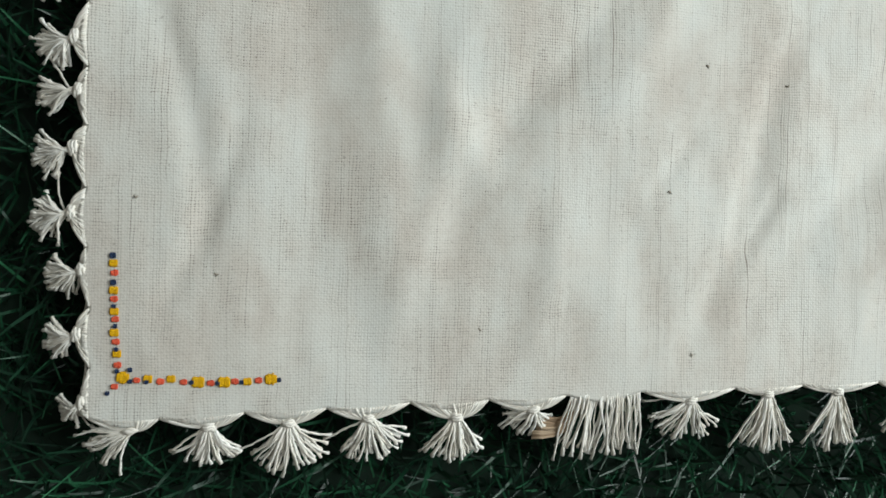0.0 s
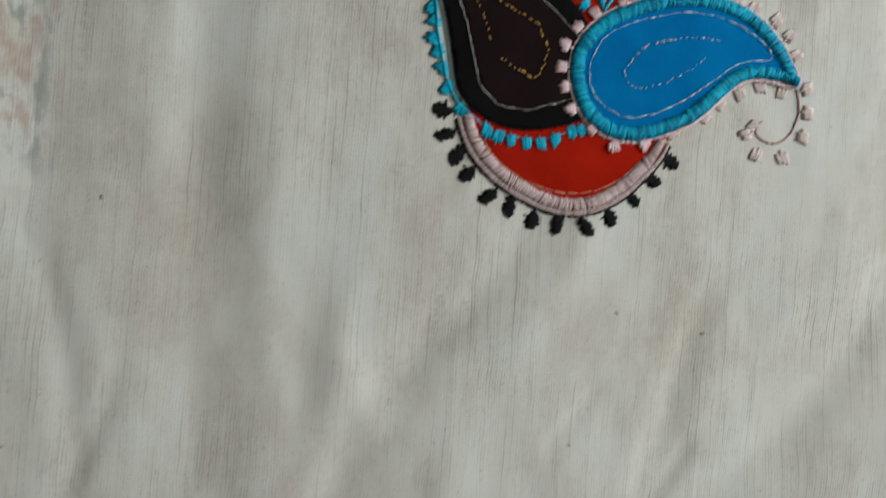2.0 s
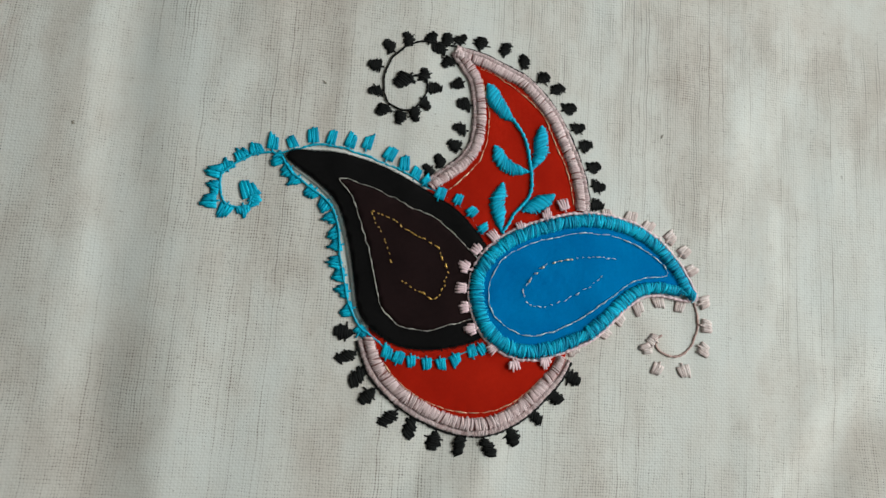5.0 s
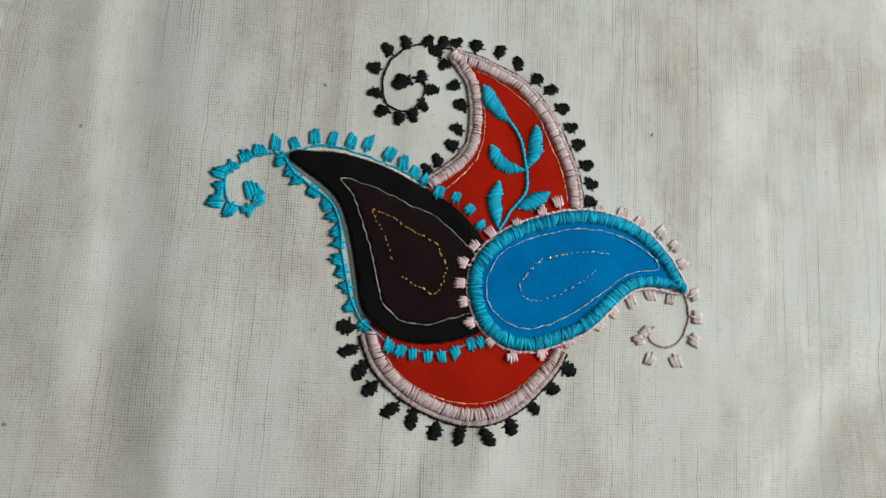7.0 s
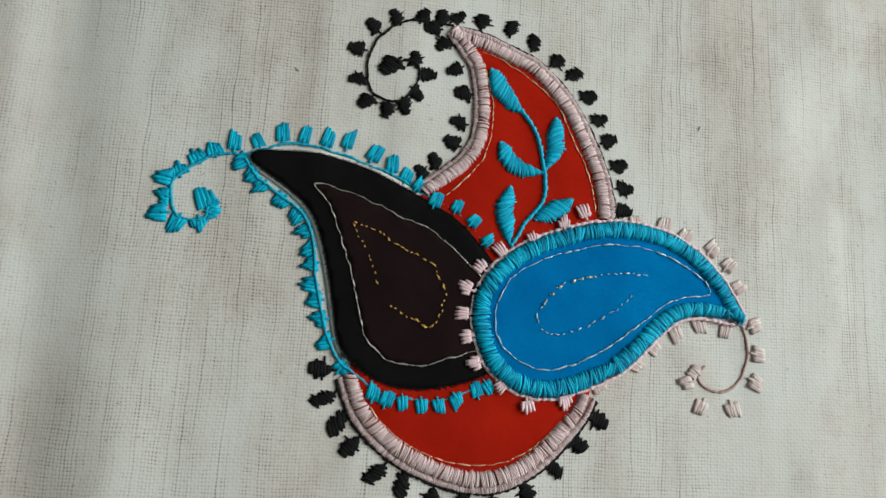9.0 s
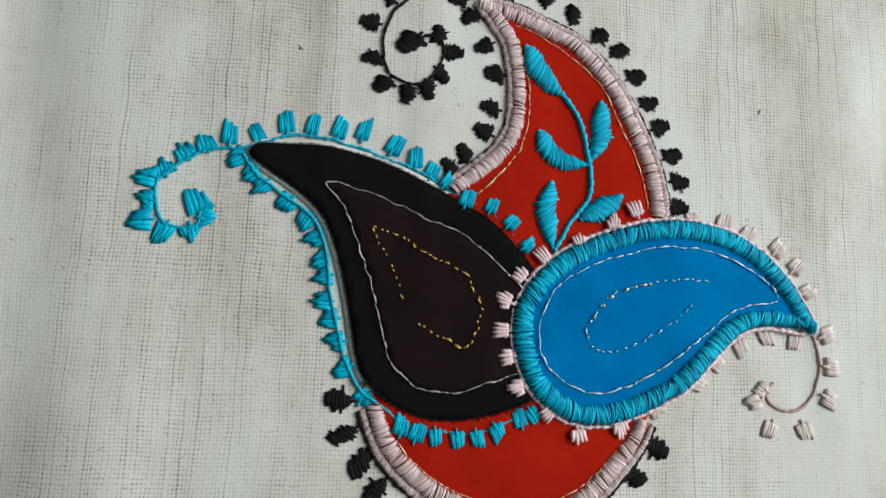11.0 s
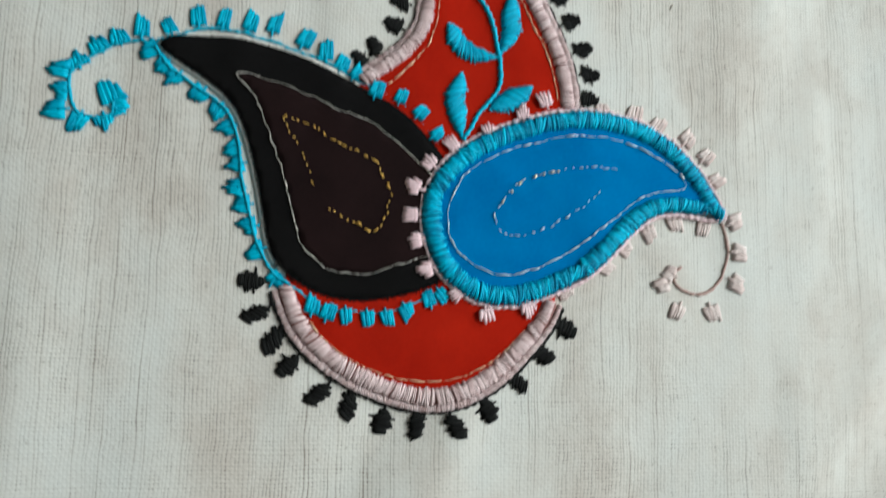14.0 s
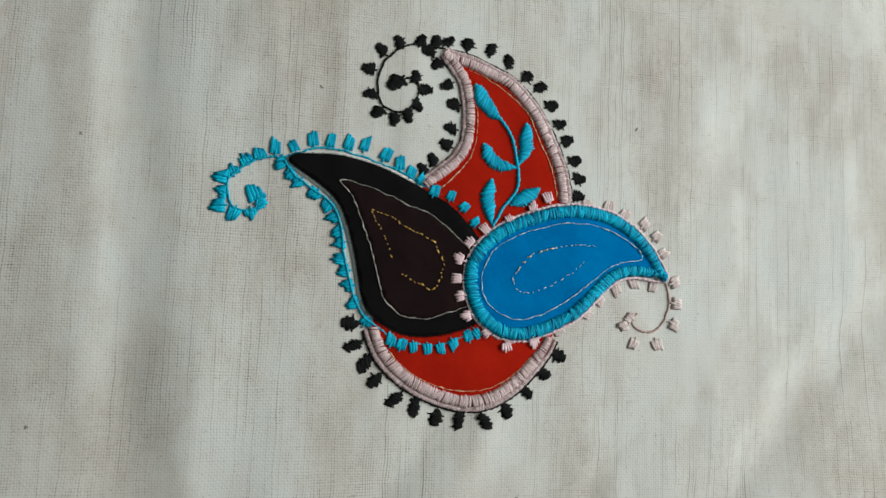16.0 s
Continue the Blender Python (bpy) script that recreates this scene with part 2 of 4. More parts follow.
BROWN_CLOTH = cloth("brown_black_cotton", (0.010, 0.005, 0.005), (0.017, 0.008, 0.008), 0.9, 0.0, 0.08)
BLUE_CLOTH = cloth("blue_cotton", (0.0, 0.145, 0.40), (0.0, 0.205, 0.51), 0.9, 0.0, 0.0)
YELLOW_X = yarn("yellow_floss", (0.62, 0.33, 0.003), (0.78, 0.45, 0.01), 0.7, 0.0, spec=0.15)
RED_X = yarn("coral_floss", (0.62, 0.08, 0.04), (0.78, 0.14, 0.07), 0.7, 0.0, spec=0.15)
NAVY_X = yarn("navy_floss", (0.012, 0.025, 0.06), (0.03, 0.05, 0.11), 0.7, 0.0, spec=0.15)
SLUB = yarn("slub_fibre", (0.22, 0.20, 0.17), (0.38, 0.35, 0.29), 0.9, 0.0, spec=0.1)
BLADE, BACKING = turf_blade(), turf_backing()

# ---- the plan, in millimetres from the corner of the bead-like stitching ----
RED_RIGHT = [(186, 317.7), (197.3, 315.5), (208.7, 311.5), (217.7, 307.1), (228.9, 295.3), (234.9, 284.5), (240.3, 272.5), (242.8, 262.7), (243.3, 255.8)]
RED_LEFT = [(186, 317.7), (190.8, 312.1), (195.1, 305.4), (197.4, 293), (196.9, 280.5), (193.4, 272.7), (188.4, 267.5), (183.4, 263.4), (179.1, 260.1)]
RED_FOOT = [(159, 197.6), (160.9, 192.2), (164.3, 185.8), (170.3, 179.6), (177.3, 174.5), (186.5, 170.1), (196.8, 167.1), (206, 167.1), (215, 170.1), (222.9, 175.6), (229.7, 182.6), (235.4, 189.7), (238.1, 195.5)]
RED_GOLD_RIGHT = [(196.7, 311.5), (206.3, 308.1), (216.6, 301.6), (224.9, 294.1), (229.3, 285.2), (233.9, 275.6), (237.4, 267.2), (239, 256.9)]
RED_GOLD_LEFT = [(197.5, 307.3), (199.1, 301.5), (201.0, 295.1), (201.7, 289.9), (201.7, 285.2), (201.0, 279.7), (199.1, 273.0), (196.2, 268.4), (192.6, 264.2), (189.0, 260.5), (186.5, 258.3)]
RED_GOLD_FOOT = [(167.2, 188.8), (171.1, 184), (178.1, 178.9), (186.2, 174.9), (195.4, 172.9), (205.7, 172.8), (214.8, 175.8), (222.7, 181.1), (229.5, 187.8)]
BLACK_OUTLINE = [(122.5, 265.4), (125.2, 268.3), (133, 268.9), (142.1, 269.1), (151.3, 267.7), (160.8, 265.3), (170.4, 261.2), (178.8, 257.2), (189.8, 251.5), (197.8, 244.5), (204.9, 235.2), (207.5, 221.3), (206.3, 207.3), (203.1, 200.8), (190.6, 196.4), (179.3, 195), (170.2, 196.5), (162.1, 200.7), (157.3, 205.3), (155.2, 209.6), (153.4, 217.3), (151, 228.5), (147.8, 239.8), (144.5, 247.6), (140, 253), (134, 257.6), (128, 261.3)]
BLACK_INNER = [(143.8, 258.6), (154.5, 256.8), (166.3, 252.7), (175.8, 248.8), (181.1, 247.4), (187.9, 242.7), (194.1, 237.8), (202.8, 229.8), (205.7, 218.8), (201.5, 208.9), (189, 204.4), (181.1, 202.3), (172.4, 203.3), (167.2, 207), (163.5, 211.3), (161.5, 217.9), (159.1, 225.7), (157.1, 233.6), (153.3, 242.6), (148.8, 252.7)]
BLACK_GOLD = [(157.5, 247.1), (164.5, 245.4), (169.3, 242.1), (176.5, 238.7), (182.5, 235.7), (186.3, 231.3), (188.2, 225.7), (188.1, 219.9), (184.5, 215), (179.1, 216.5), (174.3, 218.9), (171.2, 220.9)]
BLACK_GOLD_SIDE = [(157.5, 246.7), (159.2, 242.6), (161.2, 239.8), (163.6, 235.3), (165.6, 230.4), (167.5, 225.7)]
CYAN_TOP = [(110.9, 248.5), (110, 244.7), (105.3, 243.8), (100.8, 245.7), (99, 251), (99.3, 256.1), (101.8, 259.3), (106.8, 263.1), (113.1, 266.3), (119.7, 266.8), (126.2, 268.9), (132.8, 271.5), (141.8, 271.7), (151.2, 269.6), (160.6, 266.9), (170.2, 263.6), (178.7, 258.8), (187.2, 255.6), (194.6, 251), (199.7, 244.9), (204, 239.8)]
CYAN_SIDE = [(121, 265.3), (124.8, 259.8), (130.8, 255.7), (136.7, 251.6), (141.6, 247.3), (144.3, 241.8), (146.2, 232.7), (148, 223.7), (150.5, 214.9), (153.3, 207.2), (157.6, 201.5), (164.6, 196.4), (170.5, 192.7), (178.4, 191.7), (187.5, 191.5), (195.3, 194.2), (201, 196.8), (206, 198.2)]
CYAN_KNOBS_TOP = [(109.7, 252), (112.9, 246.6), (108.9, 242.5), (101.3, 241.6), (95.3, 245), (96.4, 250.5), (95.5, 257.3), (100.2, 260.1), (104.9, 264.8), (110.3, 267.9), (117.1, 271), (124, 271.3), (131.7, 275.4), (139.2, 275.5), (147.1, 274.9), (153.5, 275.1), (162.6, 271.5), (168.5, 268), (173.7, 264.4), (177.9, 261.4), (183.8, 257.2), (191, 255.4), (197, 250.9), (202.1, 244.4)]
CYAN_KNOBS_SIDE = [(118.6, 264.1), (122.6, 260), (126.1, 256.2), (132.9, 252.1), (138.7, 247.3), (141.3, 242.4), (142.9, 237), (144.4, 232.1), (144.5, 225.7), (146.7, 220.9), (148.7, 214.7), (150.4, 208.1), (158.2, 201.5), (168.2, 193.3), (172.3, 191.8), (177.4, 190.3), (183.5, 189.7), (188.7, 190), (194.5, 192.1), (200.3, 196.1), (204.5, 196.8)]
KNOBS_RIGHT = [(196.1, 323.1), (207, 321.9), (215.5, 317.5), (223.8, 311.5), (230.3, 307.1), (235.7, 300), (240.2, 291.5), (243.8, 284.2), (247.3, 275.7), (250, 267.2), (249.7, 259.2)]
KNOBS_CURL = [(165.7, 301.9), (173.4, 306.1), (178.7, 300.9), (175.4, 293.5), (171.4, 288.1), (165.4, 286.4), (158.4, 288.6), (154.3, 296.5), (153.2, 307.4), (158, 316.1), (165.6, 320.7), (175.5, 322.5), (181.3, 322.7), (187.7, 323.6)]
KNOBS_INNER = [(178.7, 317.5), (182.9, 312.4), (187.3, 303.5), (190.7, 294.8), (189.6, 284.7), (187.8, 277.5), (182, 270.3), (178, 266)]
KNOBS_FOOT = [(150.7, 199.3), (152.5, 190.6), (157.2, 183.2), (162.1, 176.3), (170.4, 168.8), (178.6, 165.5), (188.6, 161.2), (198.1, 160.3), (209.1, 159.8), (218.7, 164.6), (227.3, 172.4), (234.8, 179.9), (241.7, 188.4)]
BLACK_CURL = [(167.5, 304.1), (173.2, 304.8), (175.4, 300.5), (173.8, 295.3), (169.6, 290.4), (163.7, 290.2), (159.2, 293.6), (157.5, 300.9), (158.8, 308.6), (163.1, 315), (171.3, 319.9), (179.8, 319.9), (185.9, 320.2)]
BLUE_OUTLINE = [(292.3, 223.3), (291, 228.1), (286.9, 234.9), (280.4, 242.5), (273.9, 247.7), (266.1, 251.7), (257.2, 253.9), (247.1, 254.5), (238.3, 253.2), (228.5, 250.4), (218.9, 246.4), (210.6, 241.6), (203.7, 235.1), (199.4, 227.7), (198.1, 220.6), (199.5, 212.6), (202.9, 204.8), (209, 198.8), (216.2, 195.4), (224.5, 194.8), (232.8, 196.8), (241.1, 200.3), (248.3, 204.2), (255.5, 210.6), (261.6, 216.9), (267.8, 222.1), (275.4, 224.3), (283.1, 223.9)]
BLUE_INNER = [(279.9, 232.4), (275.3, 238.4), (266.3, 243.1), (257.3, 246), (242.3, 246.2), (226.4, 241.7), (214.5, 235.9), (207.6, 228.3), (205.6, 221.1), (206.5, 213.1), (211, 207.6), (217, 204.4), (224.2, 203.4), (232.5, 206), (240.8, 210.1), (249.3, 216), (256.6, 222), (264, 227.6), (271.5, 230.6)]
BLUE_GOLD = [(257.5, 236.5), (248.7, 237), (238.9, 235.5), (231.6, 233.3), (225.6, 229.7), (221, 224.1), (219.5, 220.3), (221.3, 216.4), (226.1, 215.1), (234.5, 217.4), (241.7, 221.4), (246.6, 225.3), (252.6, 230.6)]
PINK_KNOBS = [(199.2, 236.1), (194.9, 228.5), (194.4, 219.9), (195.7, 212.4), (199, 204.1), (208.2, 197.2), (217.6, 191), (230.1, 193.3), (206, 241.9), (216.9, 247.2), (227.7, 253.2), (234.5, 257.5)]
PALE_KNOBS = [(253.8, 256.1), (264.3, 255.8), (272, 252.5), (282.2, 248.4), (288.2, 243.4), (291.5, 235.8), (254.4, 206.3), (260.7, 212.8), (268.6, 217.6), (276.7, 221), (286.4, 219.8), (241.9, 199)]
PALE_CURL = [(292.6, 222.1), (294.1, 215.5), (293.3, 208.2), (290.8, 203.3), (286.5, 199.7), (280.7, 199.9), (276.9, 202.5), (275.8, 205.7), (278.8, 207.8)]
PALE_KNOBS_CURL = [(297.2, 222.5), (298.3, 212.9), (297.2, 203.2), (288.5, 193.7), (276.9, 193.8), (271.9, 201.7), (274.8, 206.1)]
STEM = [(211.5, 291.5), (214.1, 288.4), (216.6, 284.6), (218.7, 279.0), (219.8, 273.2), (220.7, 268.0), (220.8, 263.4), (219.9, 258.7), (216.3, 254.2), (213.1, 249.4), (209.8, 243.1)]
LEAVES = [  # midrib from the tip inwards, width (mm), where it is widest
    ([(200.1, 305.0), (203.2, 299.4), (206.9, 295.2), (212.4, 290.4)], 8.0, 0.42),
    ([(204.5, 278.8), (207.1, 273.8), (211.6, 270.8), (219.9, 269.8)], 6.9, 0.36),
    ([(223.9, 289.9), (223.8, 283.7), (224.1, 277.9), (220.6, 270.5)], 6.6, 0.38),
    ([(208.7, 263.8), (206.9, 255.8), (208.1, 250.8), (209.3, 244.1)], 6.9, 0.50),
    ([(230.4, 261.2), (225.4, 257.8), (222.1, 255.0), (217.8, 253.0)], 7.0, 0.55),
]
BEADS_COLUMN = [(-1.1, 46.9), (-0.9, 44.1), (-0.5, 40.7), (-0.8, 37.3), (-0.7, 34.5), (-0.5, 31.4), (-0.5, 28.8), (-0.4, 27), (-0, 24.2), (0, 21.8), (-0.3, 19.4), (0.3, 16.2), (0.5, 13.5), (0.7, 11.9), (1, 7.9)]
BEADS_CORNER = [(0.8, 5.7), (5.2, 6.2), (2.8, 3.4), (5.2, 2), (-0, 0.2), (-2.3, -2.1)]
BEADS_ROW = [(7.5, 2.4), (11.3, 2.9), (10.8, 1.9), (15.6, 1.9), (19.2, 2.8), (23.5, 1.6), (26.3, 1.5), (28.4, 1.5), (32.8, 1.1), (35.3, 1), (37.5, 1.4), (41.3, 1.6), (43.7, 1.3), (45.7, 1.5), (49.7, 1.9), (54.1, 2.3), (57, 2)]
SLUBS = [(5.9, 68), (34.1, 40.5), (132.1, 20.6), (209.1, 76.1), (224.5, 127.8), (261, 121.9), (220.6, 10.1)]
EDGE_FOOT = [(-8.9, -11.3), (14.8, -11.6), (44.7, -9.9), (74.4, -8.8), (105.9, -7.2), (136.5, -6.6), (167.8, -5.5), (200.2, -4.6), (240.2, -3.6), (271, -2.8), (306.8, -1.8)]
KNOTS_FOOT = [(5, -16), (32, -15.2), (60.5, -14.4), (90, -13.3), (123.8, -13.6), (154.5, -11.1), (183.7, -13.6), (221.1, -8.6), (255.6, -6.4), (288, -5.9)]
EDGE_SIDE = [(-10.5, 136.2), (-10.5, 113.2), (-10.6, 92.5), (-10.6, 70.5), (-10.1, 49.5), (-8.9, 28.2), (-8.6, 6.8), (-8.5, -11.3)]
KNOTS_SIDE = [(-15.5, 124), (-13.9, 105.1), (-15.3, 84.8), (-15.7, 61.9), (-12.1, 41.5), (-13.2, 18.8), (-11.4, -5.2)]
SLUB_FAR = [(134.4, 297.6), (42.7, 270.4), (32.4, 157), (277.5, 292.2)]
MM = 0.001
rng = np.random.default_rng(7)


# ---- the cloth's relief: soft folds that run up and to the right ----
FOLDS = [  # from, to (mm), height (mm), half-width (mm)
    (124, 66, 150, 112, -1.0, 11), (146, 106, 188, 156, -1.2, 9), (118, 104, 134, 84, 0.8, 10), (108, 50, 122, 118, 0.9, 8), (190, 120, 214, 168, 0.6, 7),
    (72, 190, 67, 60, -0.7, 14), (62, 320, 68, 170, -0.9, 15), (48, 200, 44, 300, 0.7, 9), (92, 170, 96, 60, 0.7, 9),
    (21, 40, 38, 84, -0.6, 5), (30, 58, 20, 116, -0.7, 6), (232, 40, 258, 120, -0.9, 7), (246, 56, 254, 74, -0.7, 4),
    (284, 72, 345, 140, -1.2, 10), (315, 130, 405, 215, -1.2, 11), (300, 130, 352, 182, 0.5, 12), (350, 140, 410, 190, 0.5, 12),
    (328, 336, 300, 276, 0.4, 10), (348, 322, 312, 262, -0.4, 10), (206, 80, 216, 96, -0.5, 4),
    (155, 20, 163, 60, 0.6, 8), (100, 300, 110, 345, 0.5, 9), (290, 20, 312, 60, 0.6, 9),
]


WAVES = [(ln, a, ph, am) for ln, a, ph, am in zip(np.geomspace(9, 34, 16), np.random.default_rng(3).uniform(-1.1, 1.2, 16),
                                                  np.random.default_rng(4).uniform(0, 6.28, 16), np.geomspace(0.018, 0.085, 16))]


def ease(t):
    t = np.clip(t, 0, 1)
    return t * t * (3 - 2 * t)


def relief(x, y):
    """Height of the cloth in metres at x, y in metres."""
    x, y = np.asarray(x, float) / MM, np.asarray(y, float) / MM
    h = 0.35 * np.sin(x / 23 + 0.8 * np.sin(y / 41)) + 0.3 * np.sin((x + y) / 37 + 1.1) + 0.16 * np.sin(x / 9.5 + y / 31 + 2 * np.sin(y / 60))
    for ln, a, ph, am in WAVES:  # small puckers, longer up the warp than across it
        h = h + am * np.sin(2 * math.pi * ((x + 3 * np.sin(y / 29 + ph)) * math.cos(a) + y * math.sin(a) * 0.6) / ln + ph) * (0.6 + 0.4 * np.sin(y / 47 + 3 * ph))
    up = ease((y - 95) / 90)  # stepped sag towards the side edge, added to tilt the left off the window and darken it
    h = h - up * (2.4 * ease((82 - x) / 28) + 1.4 * ease((108 - x) / 50) * np.clip((210 - y) / 80, 0, 1) + 1.0 * ease((38 - x) / 30))
    h = h + 6.5 * ease((((x - 300) * 130 - (y - 85) * 112) / 171.6 + 6) / 55) * ease((y - 30) / 60) + 3.5 * ease((x - 335) / 70) * np.clip((y - 170) / 60, 0, 1)  # rise beyond a slanting fold and at far right, added to darken that side
    for x0, y0, x1, y1, a, wd in FOLDS:
        dx, dy = x1 - x0, y1 - y0
        ln = math.hypot(dx, dy)
        s = ((x - x0) * dx + (y - y0) * dy) / ln
        d = ((y - y0) * dx - (x - x0) * dy) / ln + 2.0 * np.sin(s / 17.0)
        past = np.maximum(np.maximum(-s, s - ln), 0) / (0.35 * ln)
        h = h + 1.35 * a * np.exp(-(d / wd) ** 2 - past ** 2)
    return h * MM


# ---- helpers for thread and cloth shapes ----
def smooth(points, step, closed=False):
    """A Catmull-Rom curve through plan points (mm), in even steps (mm): places and unit tangents, in metres."""
    p = np.array(points, float)
    p = np.vstack([p[-1], p, p[0], p[1]]) if closed else np.vstack([2 * p[0] - p[1], p, 2 * p[-1] - p[-2]])
    out = []
    for i in range(1, len(p) - 2):
        a, b, c, d = p[i - 1:i + 3]
        for t in np.arange(0, 1, 1 / 24):
            out.append(0.5 * (2 * b + (c - a) * t + (2 * a - 5 * b + 4 * c - d) * t ** 2 + (3 * b - a - 3 * c + d) * t ** 3))
    out.append(p[-2])
    out = np.array(out)
    run = np.concatenate([[0], np.cumsum(np.linalg.norm(np.diff(out, axis=0), axis=1))])
    n = max(2, int(round(run[-1] / step)))
    at = np.linspace(0, run[-1], n + 1)
    q = np.stack([np.interp(at, run, out[:, k]) for k in (0, 1)], 1) * MM
    tg = np.gradient(q, axis=0)
    if closed:
        q, tg = q[:-1], tg[:-1]
    return q, tg / np.maximum(np.linalg.norm(tg, axis=1, keepdims=True), 1e-12)


class Build:
    """Collects vertices and faces of one mesh."""
    def __init__(self):
        self.v, self.f = [], []

    def tube(self, path, radius, sides=5, flat=1.0):
        """A thread along a 3D path; radius a number or one per point; flat squashes it in height."""
        path = np.asarray(path, float)
        n = len(path)
        r = np.broadcast_to(np.asarray(radius, float), (n,))
        tg = np.gradient(path, axis=0)
        tg /= np.maximum(np.linalg.norm(tg, axis=1, keepdims=True), 1e-12)
        side = np.cross(tg, (0.0, 0.0, 1.0))
        bad = np.linalg.norm(side, axis=1) < 1e-6
        side[bad] = (1, 0, 0)
        side /= np.linalg.norm(side, axis=1, keepdims=True)
        up = np.cross(side, tg)
        k = len(self.v)
        for i in range(n):
            for j in range(sides):
                a = 2 * math.pi * j / sides
                self.v.append(tuple(path[i] + r[i] * (math.cos(a) * side[i] + flat * math.sin(a) * up[i])))
        for i in range(n - 1):
            for j in range(sides):
                j2 = (j + 1) % sides
                self.f.append((k + i * sides + j, k + i * sides + j2, k + (i + 1) * sides + j2, k + (i + 1) * sides + j))
        self.f.append(tuple(k + j for j in reversed(range(sides))))
        self.f.append(tuple(k + (n - 1) * sides + j for j in range(sides)))

    def mesh(self, name, mat, smooth_faces=True):
        me = bpy.data.meshes.new(name)
        me.from_pydata(self.v, [], self.f)
        me.materials.append(mat)
        if smooth_faces:
            me.polygons.foreach_set("use_smooth", [True] * len(me.polygons))
        me.update()
        return me


def part(name, data, parent, label=""):
    ob = new(name, data)
    ob.parent = parent
    if label:
        tagged(ob, label)
    return ob


def inside(poly, x, y):
    x, y = np.asarray(x), np.asarray(y)
    hit = np.zeros(x.shape, bool)
    j = len(poly) - 1
    for i in range(len(poly)):
        xi, yi, xj, yj = *poly[i], *poly[j]
        cross = ((yi > y) != (yj > y)) & (x < (xj - xi) * (y - yi) / (yj - yi + 1e-15) + xi)
        hit ^= cross
        j = i
    return hit


def patch_mesh(name, outline, lift, mat, puff=0.0004, grid=0.0022):
    """A cut piece of cloth lying on the ground cloth, lifted, turned down at its rim."""
    from mathutils.geometry import delaunay_2d_cdt
    q, _ = smooth(outline, 1.3, True)
    x0, y0 = q.min(0)
    x1, y1 = q.max(0)
    gx, gy = np.meshgrid(np.arange(x0, x1, grid), np.arange(y0, y1, grid))
    gx, gy = gx.ravel() + rng.uniform(-2e-4, 2e-4, gx.size), gy.ravel() + rng.uniform(-2e-4, 2e-4, gy.size)
    ok = inside(q, gx, gy)
    pts = np.stack([gx[ok], gy[ok]], 1)
    gap = np.min(np.linalg.norm(pts[:, None] - q[None], axis=2), axis=1)
    pts, gap = pts[gap > 0.0009], gap[gap > 0.0009]
    n = len(q)
    co = [Vector(p) for p in np.vstack([q, pts])]
    v2, _, faces, ov, _, _ = delaunay_2d_cdt(co, [], [list(range(n))], 1, 1e-7)
    verts = []
    rim = {}
    for i, p in enumerate(v2):
        src = ov[i][0] if ov[i] else 0
        up = lift if src < n else lift + puff * min(1.0, gap[src - n] / 0.006) + 0.00008 * math.sin(p.x * 700) * math.sin(p.y * 640)
        if src < n:
            rim[src] = i
        verts.append((p.x, p.y, float(relief(p.x, p.y)) + up))
    faces = [tuple(f) for f in faces]
    k = len(verts)
    for i in range(n):
        x, y, z = verts[rim[i]]
        verts.append((x, y, z - lift - 0.0006))
    for i in range(n):
        j = (i + 1) % n
        faces.append((rim[i], k + i, k + j, rim[j]))
    me = bpy.data.meshes.new(name)
    me.from_pydata(verts, [], faces)
    me.materials.append(mat)
    me.polygons.foreach_set("use_smooth", [True] * len(me.polygons))
    bm = bmesh.new()
    bm.from_mesh(me)
    bmesh.ops.recalc_face_normals(bm, faces=bm.faces)
    bm.to_mesh(me)
    bm.free()
    return me


def aside(line, gap, step=4.0):
    """The line shifted to its left by gap, all in millimetres."""
    q, tg = smooth(line, step)
    return [((x - gap * MM * ty) / MM, (y + gap * MM * tx) / MM) for (x, y), (tx, ty) in zip(q, tg)]


def satin_mesh(name, line, half, height, mat, step=0.52, closed=False, lift=0.0004, slack=0.12, lean=0.25, tips=(1.0, 1.0), miss=0.0):
    """A satin-stitched band: thread beside thread laid across the line and over a padded core."""
    b = Build()
    q, tg = smooth(line, step, closed)
    n = len(q)
    drift = rng.normal(0, 1, n + 8)
    drift = np.convolve(drift, np.ones(9) / 3, "valid")[:n]
    gone = False
    for i in range(n):
        gone = not gone and rng.random() < miss
        if gone:
            continue
        nx, ny = -tg[i][1], tg[i][0]
        a = lean * drift[i] * 0.5 + rng.normal(0, 0.05)
        ax, ay = nx * math.cos(a) - ny * math.sin(a), nx * math.sin(a) + ny * math.cos(a)
        f = i / max(1, n - 1)
        w = half * (1 + rng.normal(0, slack * 0.5)) * (tips[0] + (1 - tips[0]) * min(1, f / 0.12)) * (tips[1] + (1 - tips[1]) * min(1, (1 - f) / 0.12))
        s = np.linspace(-1, 1, 7)
        x, y = q[i][0] + ax * s * w + rng.normal(0, 4e-5), q[i][1] + ay * s * w
        z = relief(x, y) + lift + height * np.sqrt(np.maximum(0, 1 - s ** 2)) * (1 + rng.normal(0, 0.05)) - 0.0003 * np.abs(s) ** 6
        b.tube(np.stack([x, y, z], 1), step * MM * 0.53 * (1 + rng.normal(0, 0.2)) * np.array([0.7, 1, 1, 1, 1, 1, 0.7]), 4, 0.8)
    return b.mesh(name, mat)


